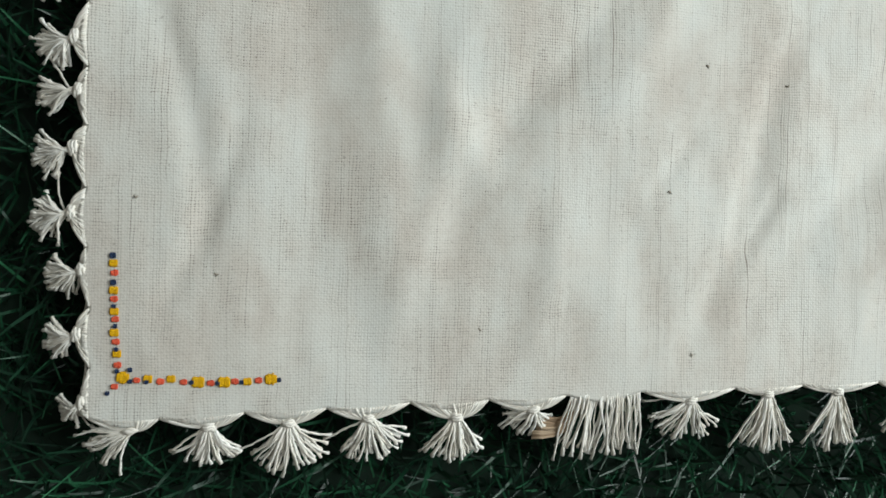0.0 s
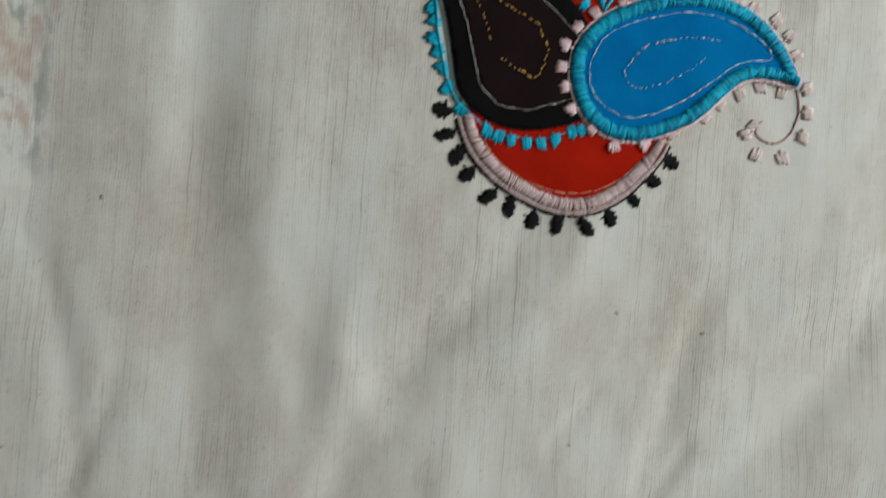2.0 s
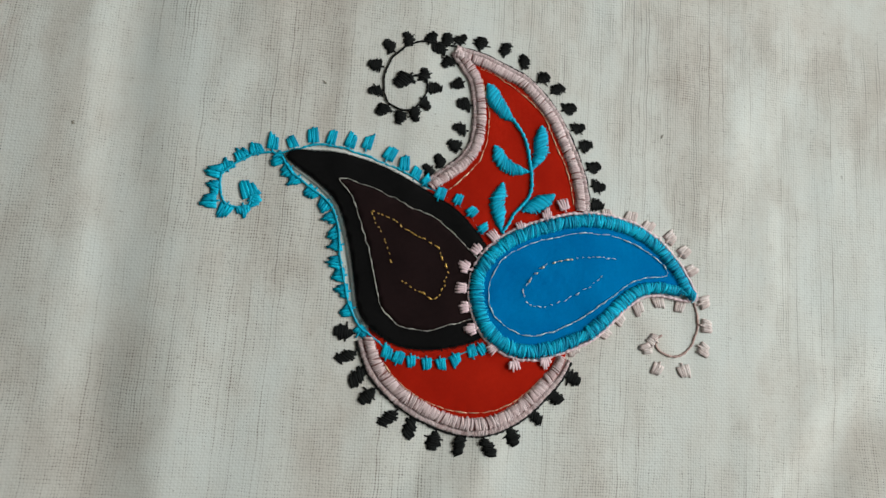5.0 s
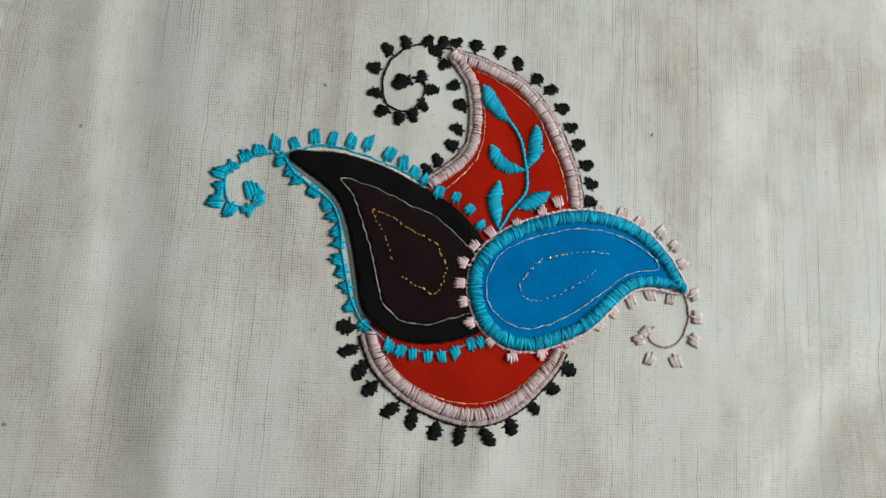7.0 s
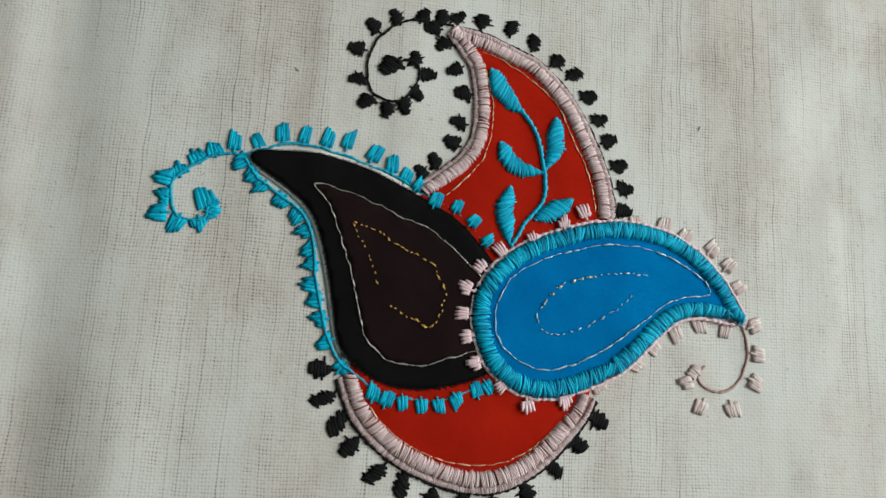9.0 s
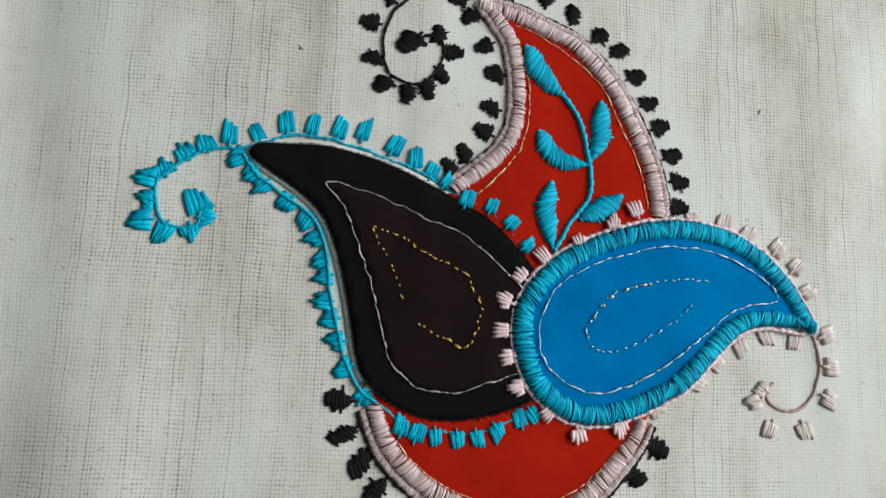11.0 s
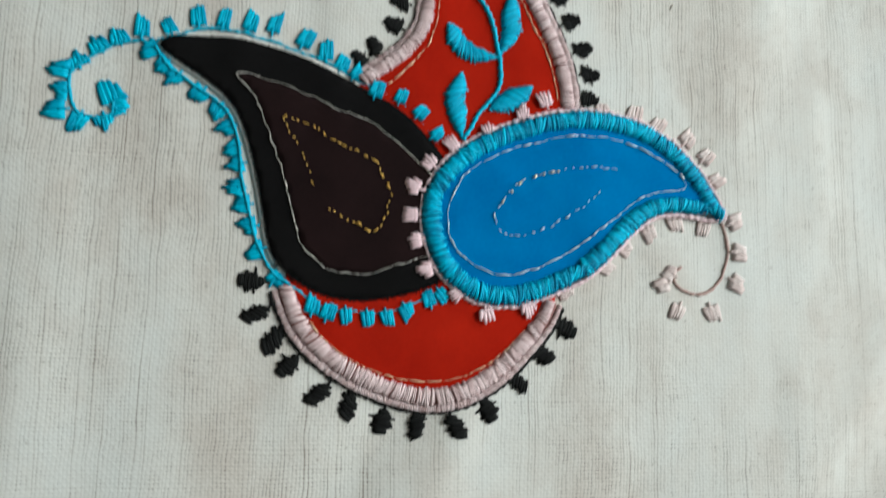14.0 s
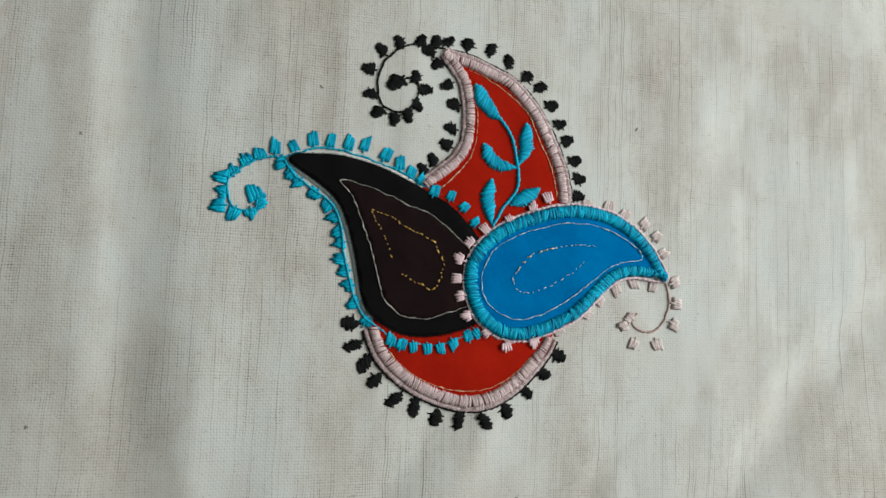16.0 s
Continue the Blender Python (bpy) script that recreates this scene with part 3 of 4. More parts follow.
def core_mesh(name, line, half, height, mat, closed=False, lift=0.0002):
    """The padding under a satin band, seen in the gaps between its threads."""
    b = Build()
    q, _ = smooth(line, 1.5, closed)
    if closed:
        q = np.vstack([q, q[:1]])
    p = np.stack([q[:, 0], q[:, 1], relief(q[:, 0], q[:, 1]) + lift], 1)
    b.tube(p, half, 10, height / half)
    return b.mesh(name, mat)


def thread_mesh(name, line, radius, mat, dash=None, lift=0.0006, wander=0.00012, closed=False, sides=5):
    """Couched or running thread along a line; dash = (stitch, gap) in mm."""
    b = Build()
    q, tg = smooth(line, 0.5, closed)
    if closed:
        q, tg = np.vstack([q, q[:1]]), np.vstack([tg, tg[:1]])
    wob = np.convolve(rng.normal(0, 1, len(q) + 6), np.ones(7) / 7 ** 0.5, "valid")[:len(q)] * wander
    x, y = q[:, 0] - tg[:, 1] * wob, q[:, 1] + tg[:, 0] * wob
    z = relief(x, y) + lift
    p = np.stack([x, y, z], 1)
    if dash is None:
        b.tube(p, radius * (1 + 0.18 * np.sin(np.arange(len(p)) * 1.3) + rng.normal(0, 0.14, len(p))), sides)
    else:
        i = 0
        while i < len(p) - 2:
            m = max(2, int(dash[0] * (0.6 + 0.8 * rng.random()) / 0.5))
            seg = p[i:i + m + 1].copy()
            if len(seg) >= 3:
                arc = np.sin(np.linspace(0, math.pi, len(seg)))
                seg[:, 2] += (arc - 0.7) * radius * 1.2
                b.tube(seg, radius * (0.45 + 0.55 * arc), sides, 0.8)
            i += m + int(dash[1] * (0.5 + rng.random()) / 0.5)
    return b.mesh(name, mat)


def running_stitches(name, line, radius, mat, dash, lift, parent, wander=0.00012, label="", closed=False):
    """Each stitch of a broken line is a part of its own."""
    q, tg = smooth(line, 0.25, closed)
    wob = np.convolve(rng.normal(0, 1, len(q) + 10), np.ones(11) / 11 ** 0.5, "valid")[:len(q)] * wander
    x, y = q[:, 0] - tg[:, 1] * wob, q[:, 1] + tg[:, 0] * wob
    p = np.stack([x, y, relief(x, y) + lift], 1)
    i = 0
    while i < len(p) - 3:
        m = max(3, int(dash[0] * (0.35 + 1.3 * rng.random() ** 1.5) / 0.25))
        seg = p[i:i + m + 1].copy()
        if len(seg) >= 3:
            arc = np.sin(np.linspace(0, math.pi, len(seg)))
            seg[:, 2] += (arc - 0.6) * radius
            b = Build()
            b.tube(seg[::2] if len(seg) > 8 else seg, (radius * (0.5 + 1.0 * rng.random()) * (0.45 + 0.55 * arc))[::2] if len(seg) > 8 else radius * (0.45 + 0.55 * arc), 5, 0.8)
            part(name, b.mesh(name, mat), parent, label)
        i += m + int(dash[1] * (0.3 + 1.4 * rng.random()) / 0.25)


def knob_meshes(name, mat, length, width, style="ball", variants=8):
    """Small flat clumps of stitches pointing outwards (+y): crosswise balls and peaks, slanted flags, spikes, or forked prongs."""
    made = []
    t = np.linspace(-1, 1, 4)
    for k in range(variants):
        b = Build()
        if style == "prong":
            m = 4 + k % 2
            for j in range(m):
                s = (j + 0.5) / m * 2 - 1
                ln = length * (1.0 - 0.35 * abs(s) + rng.normal(0, 0.12))
                x = s * width * 0.5 + rng.normal(0, 8e-5)
                y = -length / 2 + (t + 1) / 2 * ln
                b.tube(np.stack([x * (0.8 + 0.2 * t), y, 0.0002 * (1 - t ** 2) + 8e-5], 1), 0.00060 * np.array([1, 1, 0.95, 0.6]), 5, 0.45)
            b.tube(np.stack([t * width * 0.42, np.full(4, -length * 0.3) + rng.normal(0, 1e-4, 4), np.full(4, 0.0002)], 1), 0.00045, 5, 0.6)
        elif style in ("flag", "spike"):
            # threads side by side along the knob: cut off aslant, or longest in the middle
            m = 9
            skew = (0.16 + 0.22 * rng.random()) * (1 if k % 3 else -1)
            crest = rng.uniform(-0.5, 0.5)
            for j in range(m):
                s = (j + 0.5) / m * 2 - 1
                f = (t + 1) / 2
                if style == "flag":
                    ln = length * (0.92 + skew * 0.45 * s + rng.normal(0, 0.045))
                    x = s * width * (0.54 - 0.08 * f) + skew * 0.0007 * f
                else:
                    ln = length * (0.98 - 0.40 * abs(s - crest) + rng.normal(0, 0.10))
                    x = s * width * (0.60 - 0.15 * f) + crest * 0.0005 * f
                x = x + rng.normal(0, 9e-5)
                b.tube(np.stack([x, -length / 2 + f * ln, 0.00012 * (1 - t ** 2) + 8e-5 + 4e-5 * (j % 2)], 1), width / m * np.array([1.2, 1.3, 1.25, 0.95]), 4, 0.24)
        else:
            # counted threads lying crosswise, ragged at both ends; ball: drawn in at the foot; peak: drawn in at the tip
            m = 13
            slant = rng.normal(0, 0.16)
            lop = rng.normal(0, 0.10)
            for j in range(m):
                f = (j + 0.5) / m
                if style == "ball":
                    w = width * (0.46 + 0.54 * min(1.0, f / 0.32)) * (1.0 if f < 0.72 else 1 - 1.1 * (f - 0.72))
                else:
                    w = width * (1.02 - 0.10 * f) if f < 0.45 else width * (0.975 - 0.95 * (f - 0.45))
                w *= 1 + rng.normal(0, 0.14)
                y = -length / 2 + length * f
                x = t * w / 2 + rng.normal(0, 0.00018) + lop * width * f
                b.tube(np.stack([x, y + slant * t * w / 2 + rng.normal(0, 6e-5, 4), 0.00016 * (1 - t ** 2) + 8e-5 + 6e-5 * (j % 2)], 1), length / m * 0.86 * np.array([0.6, 1, 1, 0.6]), 4, 0.6)
        stem = np.linspace(-length * 0.5 - 0.0012, -length * 0.2, 4)
        b.tube(np.stack([rng.normal(0, 6e-5, 4), stem, np.full(4, 0.00015)], 1), 0.0004, 5, 0.7)
        made.append(b.mesh(name, mat))
    return made


def set_knobs(name, meshes, places, line, parent, closed=False, scale=1.0, turn=0.0, lift=0.0002, reach=0.0, first=1.0, top=1.0, low=0.8):
    """One knob at each place of the plan, pointing away from the line beside it."""
    q, tg = smooth(line, 1.0, closed)
    for i, (px, py) in enumerate(places):
        p = np.array((px, py)) * MM
        k = int(np.argmin(np.linalg.norm(q - p, axis=1)))
        d = p - q[k]
        if np.linalg.norm(d) < 0.0008:
            d = np.array((-tg[k][1], tg[k][0]))
        a = math.atan2(-d[0], d[1]) + turn + rng.normal(0, 0.12)
        me = meshes[(i * 5 + i // 3) % len(meshes)]
        k1 = scale * (0.9 + 0.22 * rng.random()) * (first if i == 0 else 1.0)
        half = max(v.co.y for v in me.vertices)
        k2 = min(top, max(low, (np.linalg.norm(d) - reach) / half)) * (first if i == 0 else 1.0)
        ob = part(name, me, parent)
        ob.matrix_local = Matrix.LocRotScale((p[0], p[1], float(relief(*p)) + lift), Euler((0, 0, a)), [k1, k2, 1])


def leaf_mesh(name, rib, width, peak, mat, lift):
    """A satin-stitch leaf: threads slanting across a bent midrib, blunt at the tip, drawn in at the stalk."""
    b = Build()
    q, tg = smooth(rib, 0.42)
    n = len(q)
    for i in range(n):
        t = i / (n - 1)
        w = math.sin(t / peak * math.pi / 2) ** 0.6 if t < peak else math.cos((t - peak) / (1 - peak) * math.pi / 2) ** 0.85
        w = width * MM * 0.5 * max(0.16, w) * (1 + rng.normal(0, 0.10))
        a = 0.45 + rng.normal(0, 0.06)
        nx, ny = -tg[i][1], tg[i][0]
        ax, ay = nx * math.cos(a) - ny * math.sin(a), nx * math.sin(a) + ny * math.cos(a)
        u = np.linspace(-1, 1, 6)
        x, y = q[i][0] + ax * u * w, q[i][1] + ay * u * w
        z = relief(x, y) + lift + 0.0010 * np.sqrt(np.maximum(0, 1 - u ** 2)) * min(1.0, w / 0.0018)
        b.tube(np.stack([x, y, z], 1), 0.00030 * (1 + rng.normal(0, 0.15)), 4, 0.8)
    return b.mesh(name, mat)


def empty(name, parent=None, label=""):
    ob = new(name)
    ob.empty_display_size = 0.02
    ob.parent = parent
    if label:
        tagged(ob, label)
    return ob


# ---- ground: dark artificial turf ----
def build_ground():
    bm = bmesh.new()
    bmesh.ops.create_grid(bm, x_segments=60, y_segments=60, size=400.0)
    for v in bm.verts:
        v.co.z = -0.021
    me = bpy.data.meshes.new("ground")
    bm.to_mesh(me)
    bm.free()
    me.materials.append(BACKING)
    tagged(new("ground", me), "near-black backing of dark green artificial turf", "ground", kind="structure")


def boxes_mesh(name, boxes, mat):
    """Several axis-aligned blocks (x0, x1, y0, y1, z0, z1), butted, as one mesh."""
    v, f = [], []
    for x0, x1, y0, y1, z0, z1 in boxes:
        k = len(v)
        v += [(x, y, z) for z in (z0, z1) for x, y in ((x0, y0), (x1, y0), (x1, y1), (x0, y1))]
        f += [tuple(k + i for i in q) for q in ((3, 2, 1, 0), (4, 5, 6, 7), (0, 1, 5, 4), (1, 2, 6, 5), (2, 3, 7, 6), (3, 0, 4, 7))]
    me = bpy.data.meshes.new(name)
    me.from_pydata(v, [], f)
    me.materials.append(mat)
    return me


def build_room():
    """Plain walls and ceiling that close the place, with one window opening to the east."""
    m, n, l, b = material("wall_paint")
    tc = n.new("ShaderNodeTexCoord").outputs["Object"]
    l.new(ramp(n, l, noise_of(n, l, tc, 3.0, 5.0), [(0.3, (0.40, 0.37, 0.33)), (0.7, (0.46, 0.43, 0.39))]), b.inputs["Base Color"])
    b.inputs["Roughness"].default_value = 0.9
    z0, z1 = -0.021, 2.5
    walls = {
        "wall_east": [(1.3, 1.45, -1.6, -0.15, z0, z1), (1.3, 1.45, 1.15, 1.8, z0, z1), (1.3, 1.45, -0.15, 1.15, z0, 0.25), (1.3, 1.45, -0.15, 1.15, 1.46, z1)],
        "wall_west": [(-1.75, -1.6, -1.6, 1.8, z0, z1)],
        "wall_north": [(-1.75, 1.45, 1.8, 1.95, z0, z1)],
        "wall_south": [(-1.75, 1.45, -1.75, -1.6, z0, z1)],
    }
    for name, bx in walls.items():
        tagged(new(name, boxes_mesh(name, bx, m)), "plain cream painted wall", "wall", kind="structure")
    tagged(new("ceiling", boxes_mesh("ceiling", [(-1.75, 1.45, -1.75, 1.95, z1, 2.65)], m)), "plain cream painted ceiling", "ceiling", kind="structure")


def build_turf():
    """Flat plastic blades, leaning every way, thick round the two open edges of the cloth."""
    n = 26000
    x = rng.uniform(-0.17, 0.46, n)
    y = rng.uniform(-0.17, 0.42, n)
    keep = (x < 0.004) | (y < 0.004)
    x, y = x[keep], y[keep]
    n = len(x)
    a = rng.uniform(0, 2 * math.pi, n)
    ln = rng.uniform(0.010, 0.036, n)
    lean = rng.uniform(0.35, 1.25, n)
    wd = rng.uniform(0.0003, 0.0009, n)
    side = a + math.pi / 2 + rng.normal(0, 0.5, n)
    ts = np.array([0, 0.4, 0.75, 1.0])
    verts = np.zeros((n, 8, 3))
    for k, t in enumerate(ts):
        out = ln * np.sin(lean) * t ** 1.25
        up = ln * np.cos(lean) * t * (1 - 0.28 * t)
        cx, cy = x + np.cos(a) * out, y + np.sin(a) * out
        cz = np.minimum(-0.021 + up, np.where((cx > -0.013) & (cy > 0.07), -0.0125, -0.0035))
        w = wd * (1 - 0.7 * t ** 2)
        verts[:, 2 * k] = np.stack([cx - np.cos(side) * w, cy - np.sin(side) * w, cz], 1)
        verts[:, 2 * k + 1] = np.stack([cx + np.cos(side) * w, cy + np.sin(side) * w, cz + w * 0.35], 1)
    quad = np.array([(0, 1, 3, 2), (2, 3, 5, 4), (4, 5, 7, 6)])
    faces = (quad[None] + 8 * np.arange(n)[:, None, None]).reshape(-1, 4)
    me = bpy.data.meshes.new("turf")
    me.from_pydata(verts.reshape(-1, 3).tolist(), [], faces.tolist())
    me.materials.append(BLADE)
    tagged(new("turf", me), "dark green glossy plastic blades of artificial turf", "artificial grass", kind="stuff")


# ---- the cloth ----
FOOT = np.array(EDGE_FOOT + [(338, -1.0), (371, -0.2), (404, 0.6), (428, 1.2)])
SIDE = np.array([(-11.5, 462), (-11.2, 330), (-10.9, 222), (-10.7, 158)] + EDGE_SIDE)


SIDE_STEPS = [136.2, 157.8, 178.9, 201.0, 222.4, 243.5, 265.6, 287.0, 308.2, 330.0, 351.6, 373.0, 394.6, 416.0, 438.0]
SIDE_KNOTS = np.array([p[1] for p in EDGE_SIDE[::-1]] + SIDE_STEPS[1:] + [462.0])


def scallop(s, knots, base, depth):
    """The edge between the pinched places: straight from place to place, pulled out towards each tassel."""
    k = np.clip(np.searchsorted(knots, s) - 1, 0, len(knots) - 2)
    f = np.clip((s - np.take(knots, k)) / np.maximum(np.take(knots, k + 1) - np.take(knots, k), 1e-6), 0, 1)
    return np.interp(s, knots, base) + depth * np.sin(f * math.pi) ** 1.3


def build_fabric(parent):
    """The woven ground: a thick sheet whose foot and side edges scallop between the fringe knots."""
    nu, nv = 420, 380
    u, v = np.meshgrid(np.linspace(0, 1, nu), np.linspace(0, 1, nv))
    order = np.argsort(SIDE[:, 1])
    top, right = 462.0, 428.0
    y0 = scallop(u * (right + 9) - 9, FOOT[:, 0], FOOT[:, 1], -3.3)
    y = y0 + (top - y0) * v
    x0 = scallop(y, SIDE_KNOTS, np.interp(SIDE_KNOTS, SIDE[order, 1], SIDE[order, 0]), -3.0)
    x = x0 + (right - x0) * u
    x, y = x * MM, y * MM
    z = relief(x, y)
    flat = np.minimum(1, np.minimum((x - x0 * MM), (y - y0 * MM)) / 0.02)
    z = z * flat
    thick = 0.0008
    vt = np.concatenate([np.stack([x, y, z], 2).reshape(-1, 3), np.stack([x, y, z - thick], 2).reshape(-1, 3)])
    idx = np.arange(nu * nv).reshape(nv, nu)
    a, b, c, d = idx[:-1, :-1].ravel(), idx[:-1, 1:].ravel(), idx[1:, 1:].ravel(), idx[1:, :-1].ravel()
    N = nu * nv
    faces = np.concatenate([np.stack([a, b, c, d], 1), np.stack([d, c, b, a], 1) + N]).tolist()
    ring = np.concatenate([idx[0, :], idx[1:, -1], idx[-1, -2::-1], idx[-2:0:-1, 0]])
    for i in range(len(ring)):
        p, q = int(ring[i]), int(ring[(i + 1) % len(ring)])
        faces.append((q, p, p + N, q + N))
    me = bpy.data.meshes.new("fabric")
    me.from_pydata(vt.tolist(), [], faces)
    me.materials.append(COTTON)
    me.polygons.foreach_set("use_smooth", [True] * len(me.polygons))
    return part("fabric", me, parent, "cream hand-woven cotton with open weave and soft folds")


def build_tassel(parent, a, b, knot, aim, length, spread, strands=17, knotted=True, stray=1):
    """Warp ends gathered from the edge a-b (mm) into a knot, then fanned over the turf. aim: degrees."""
    a, b, k = np.array(a, float), np.array(b, float), np.array(knot, float)
    root = empty("tassel", parent)
    out = np.array((math.cos(radians(aim)), math.sin(radians(aim))))
    edge = (b - a) / np.linalg.norm(b - a)
    g = Build()
    m = 28
    for i in range(m):
        f = (i + 0.5) / m
        p0 = a + (b - a) * f + (k - (a + b) / 2) * 0.18 * math.sin(f * math.pi)
        t = np.linspace(0, 1, 7)
        if knotted:
            tgt = k + edge * (f - 0.5) * 4.2
            mid = p0 * 0.35 + tgt * 0.65 + (tgt - (a + b) / 2) * 0.35
        else:
            break
        bez = ((1 - t) ** 2)[:, None] * p0 + (2 * t * (1 - t))[:, None] * mid + (t ** 2)[:, None] * tgt
        z = -0.35 - 1.0 * t + 0.35 * math.sin(i * 2.4) * t * (1 - t) * 2
        g.tube(np.column_stack([bez, z]) * MM, 0.00056 * (1 + rng.normal(0, 0.13)), 5)
    # slack selvedge thread along the edge
    t = np.linspace(0, 1, 13)
    sag = (k - (a + b) / 2)
    if knotted:
        p = a + (b - a) * t[:, None] + sag * (np.sin(t * math.pi) ** 0.8)[:, None] * 0.82
        g.tube(np.column_stack([p, -1.0 - 0.6 * np.sin(t * math.pi)]) * MM, 0.0006, 5)
        tagged(part("gathered_threads", g.mesh("gathered_threads", FRINGE), root), kind="stuff")
        kb = Build()
        for j in range(3):
            t = np.linspace(0, 1, 9)
            c = k + out * (j - 1.0) * 0.8
            p = c + edge * (np.cos(t * math.pi) * 2.4)[:, None]
            kb.tube(np.column_stack([p + out * rng.normal(0, 0.25, (9, 1)), -1.9 + 1.8 * np.sin(t * math.pi) + 0.15 * (j % 2)]) * MM, 0.00074, 6)
        kb.tube(np.column_stack([k + out * np.linspace(-1.8, 1.8, 7)[:, None], np.full(7, -1.25)]) * MM, 0.0016 * np.array([0.6, 0.95, 1.1, 1.15, 1.1, 0.95, 0.6]), 8)
        part("knot", kb.mesh("knot", FRINGE), root)
    strands = int(strands * 2.1)
    for i in range(strands):
        f = (i + 0.5) / strands * 2 - 1
        ang = radians(aim + spread * f * (0.85 + 0.25 * rng.random()) + rng.normal(0, 3))
        ln = length * (0.84 + 0.26 * rng.random() ** 1.4) * (1 - 0.10 * abs(f))
        if i < stray:
            ang, ln = radians(aim + spread * (1.25 if i % 2 else -1.3)), length * 1.05
        d = np.array((math.cos(ang), math.sin(ang)))
        t = np.linspace(0, 1, 13)
        if knotted:
            p0 = k + out * 0.3 + edge * f * 1.9
        else:
            p0 = a + (b - a) * (0.06 + 0.9 * (f + 1) / 2)
        along = out * 0.20 + d * 0.80
        curl = rng.normal(0, 1.6) + (rng.normal(0, 4.0) if rng.random() < 0.16 else 0.0)
        p1 = p0 + along * ln * 0.4
        p2 = p0 + d * ln + np.array((-d[1], d[0])) * curl
        bez = ((1 - t) ** 2)[:, None] * p0 + (2 * t * (1 - t))[:, None] * p1 + (t ** 2)[:, None] * p2
        bez += np.array((-d[1], d[0])) * (0.10 * np.sin(np.arange(13) * 2.3 + i))[:, None]
        bez += np.array((-d[1], d[0])) * ((0.40 * np.sin(t * 9 + i * 1.3) + rng.normal(0, 0.7) * np.sin(t * 4.5 + i)) * t)[:, None]
        lay = rng.uniform(-0.8, 1.0)
        z = (-0.5 - 0.8 * knotted) + (1.1 * np.sin(t * math.pi) * (0.4 + lay)) - (2.6 + 0.8 * rng.random()) * t ** 1.5
        r = 0.00044 * (1 + rng.normal(0, 0.13)) * (1 + 0.16 * np.sin(np.arange(13) * 2.1 + i))
        r[-1] *= 1.7
        s = Build()
        s.tube(np.column_stack([bez, z]) * MM, r, 6)
        part("strand", s.mesh("strand", STRAND), root)
    tagged(root, "knotted cotton fringe tassel fanned over the turf" if knotted else "untied hank of loose cotton fringe")
    return root


def build_fringe(parent):
    # foot edge: aim, length, spread, strands for each tassel from the corner on
    plan = [(205, 16, 30, 13), (-90, 14.5, 42, 18), (-87, 19, 46, 20), (-84, 16, 52, 20), (-88, 17, 38, 19), (-125, 10.5, 85, 16),
            (-94, 26, 12, 20), (-112, 17, 58, 17), (-88, 25, 26, 19), (-92, 24, 26, 20)]
    for i, (aim, ln, sp, n) in enumerate(plan):
        build_tassel(parent, EDGE_FOOT[i], EDGE_FOOT[i + 1], KNOTS_FOOT[i], aim, ln, sp, n, i != 6, 1 + i % 2)
    for i in range(len(EDGE_FOOT) - 1, len(FOOT) - 1):
        a, b = FOOT[i], FOOT[i + 1]
        build_tassel(parent, a, b, (a + b) / 2 + (1, -5.5), -90 + rng.normal(0, 6), rng.uniform(17, 21), rng.uniform(28, 42), 18)
    # cotton threads below the edge, their shade painted in as tan
    hank = empty("tassel", parent, "hank of cotton fringe bent back under the edge, its shade put in as tan colour")
    for i in range(12):
        f = i / 11
        t = np.linspace(0, 1, 9)
        p0, p1, p2 = np.array((170.5 + 3.5 * f, -7.0)), np.array((171 + 3 * f, -19 - 5 * f)), np.array((158 - 3 * f + rng.normal(0, 1.0), -14 - 9 * f))
        bez = ((1 - t) ** 2)[:, None] * p0 + (2 * t * (1 - t))[:, None] * p1 + (t ** 2)[:, None] * p2
        s = Build()
        s.tube(np.column_stack([bez, -1.6 - 2.2 * t + 0.4 * rng.normal() * t]) * MM, 0.0006, 6)
        part("strand", s.mesh("strand", SHADED_STRAND), hank)
    plan = [(203, 13.5, 46, 16), (190, 14.5, 34, 15), (196, 14.5, 34, 15), (192, 14, 44, 16), (202, 13, 46, 16), (198, 12, 48, 15), (222, 9, 34, 11)]
    for i, (aim, ln, sp, n) in enumerate(plan):
        build_tassel(parent, EDGE_SIDE[i + 1], EDGE_SIDE[i], KNOTS_SIDE[i], aim, ln, sp * 1.08, int(n * 1.5), stray=0)
    for i in range(len(KNOTS_SIDE) - 1):
        p0, p3 = np.array(KNOTS_SIDE[i], float), np.array(KNOTS_SIDE[i + 1], float)
        p1, p2 = np.array(EDGE_SIDE[i + 1], float) + (1.0, 5.0), np.array(EDGE_SIDE[i + 1], float) + (rng.uniform(-3.5, -1.5), -4.0)
        t = np.linspace(0, 1, 15)[:, None]
        bez = (1 - t) ** 3 * p0 + 3 * t * (1 - t) ** 2 * p1 + 3 * t ** 2 * (1 - t) * p2 + t ** 3 * p3
        c = Build()
        c.tube(np.column_stack([bez, -1.3 - 0.9 * np.sin(t[:, 0] * math.pi)]) * MM, 0.00048, 5)
        part("edge_cord", c.mesh("edge_cord", FRINGE), parent)
    for y, y2 in zip(SIDE_STEPS[:-1], SIDE_STEPS[1:]):
        x = -10.6 - (y - 136) * 0.003
        build_tassel(parent, (x, y), (x, y2), (x - 4.6, (y + y2) / 2), 188 + rng.normal(0, 8), rng.uniform(12.5, 14.5), rng.uniform(32, 44), 20, stray=0)


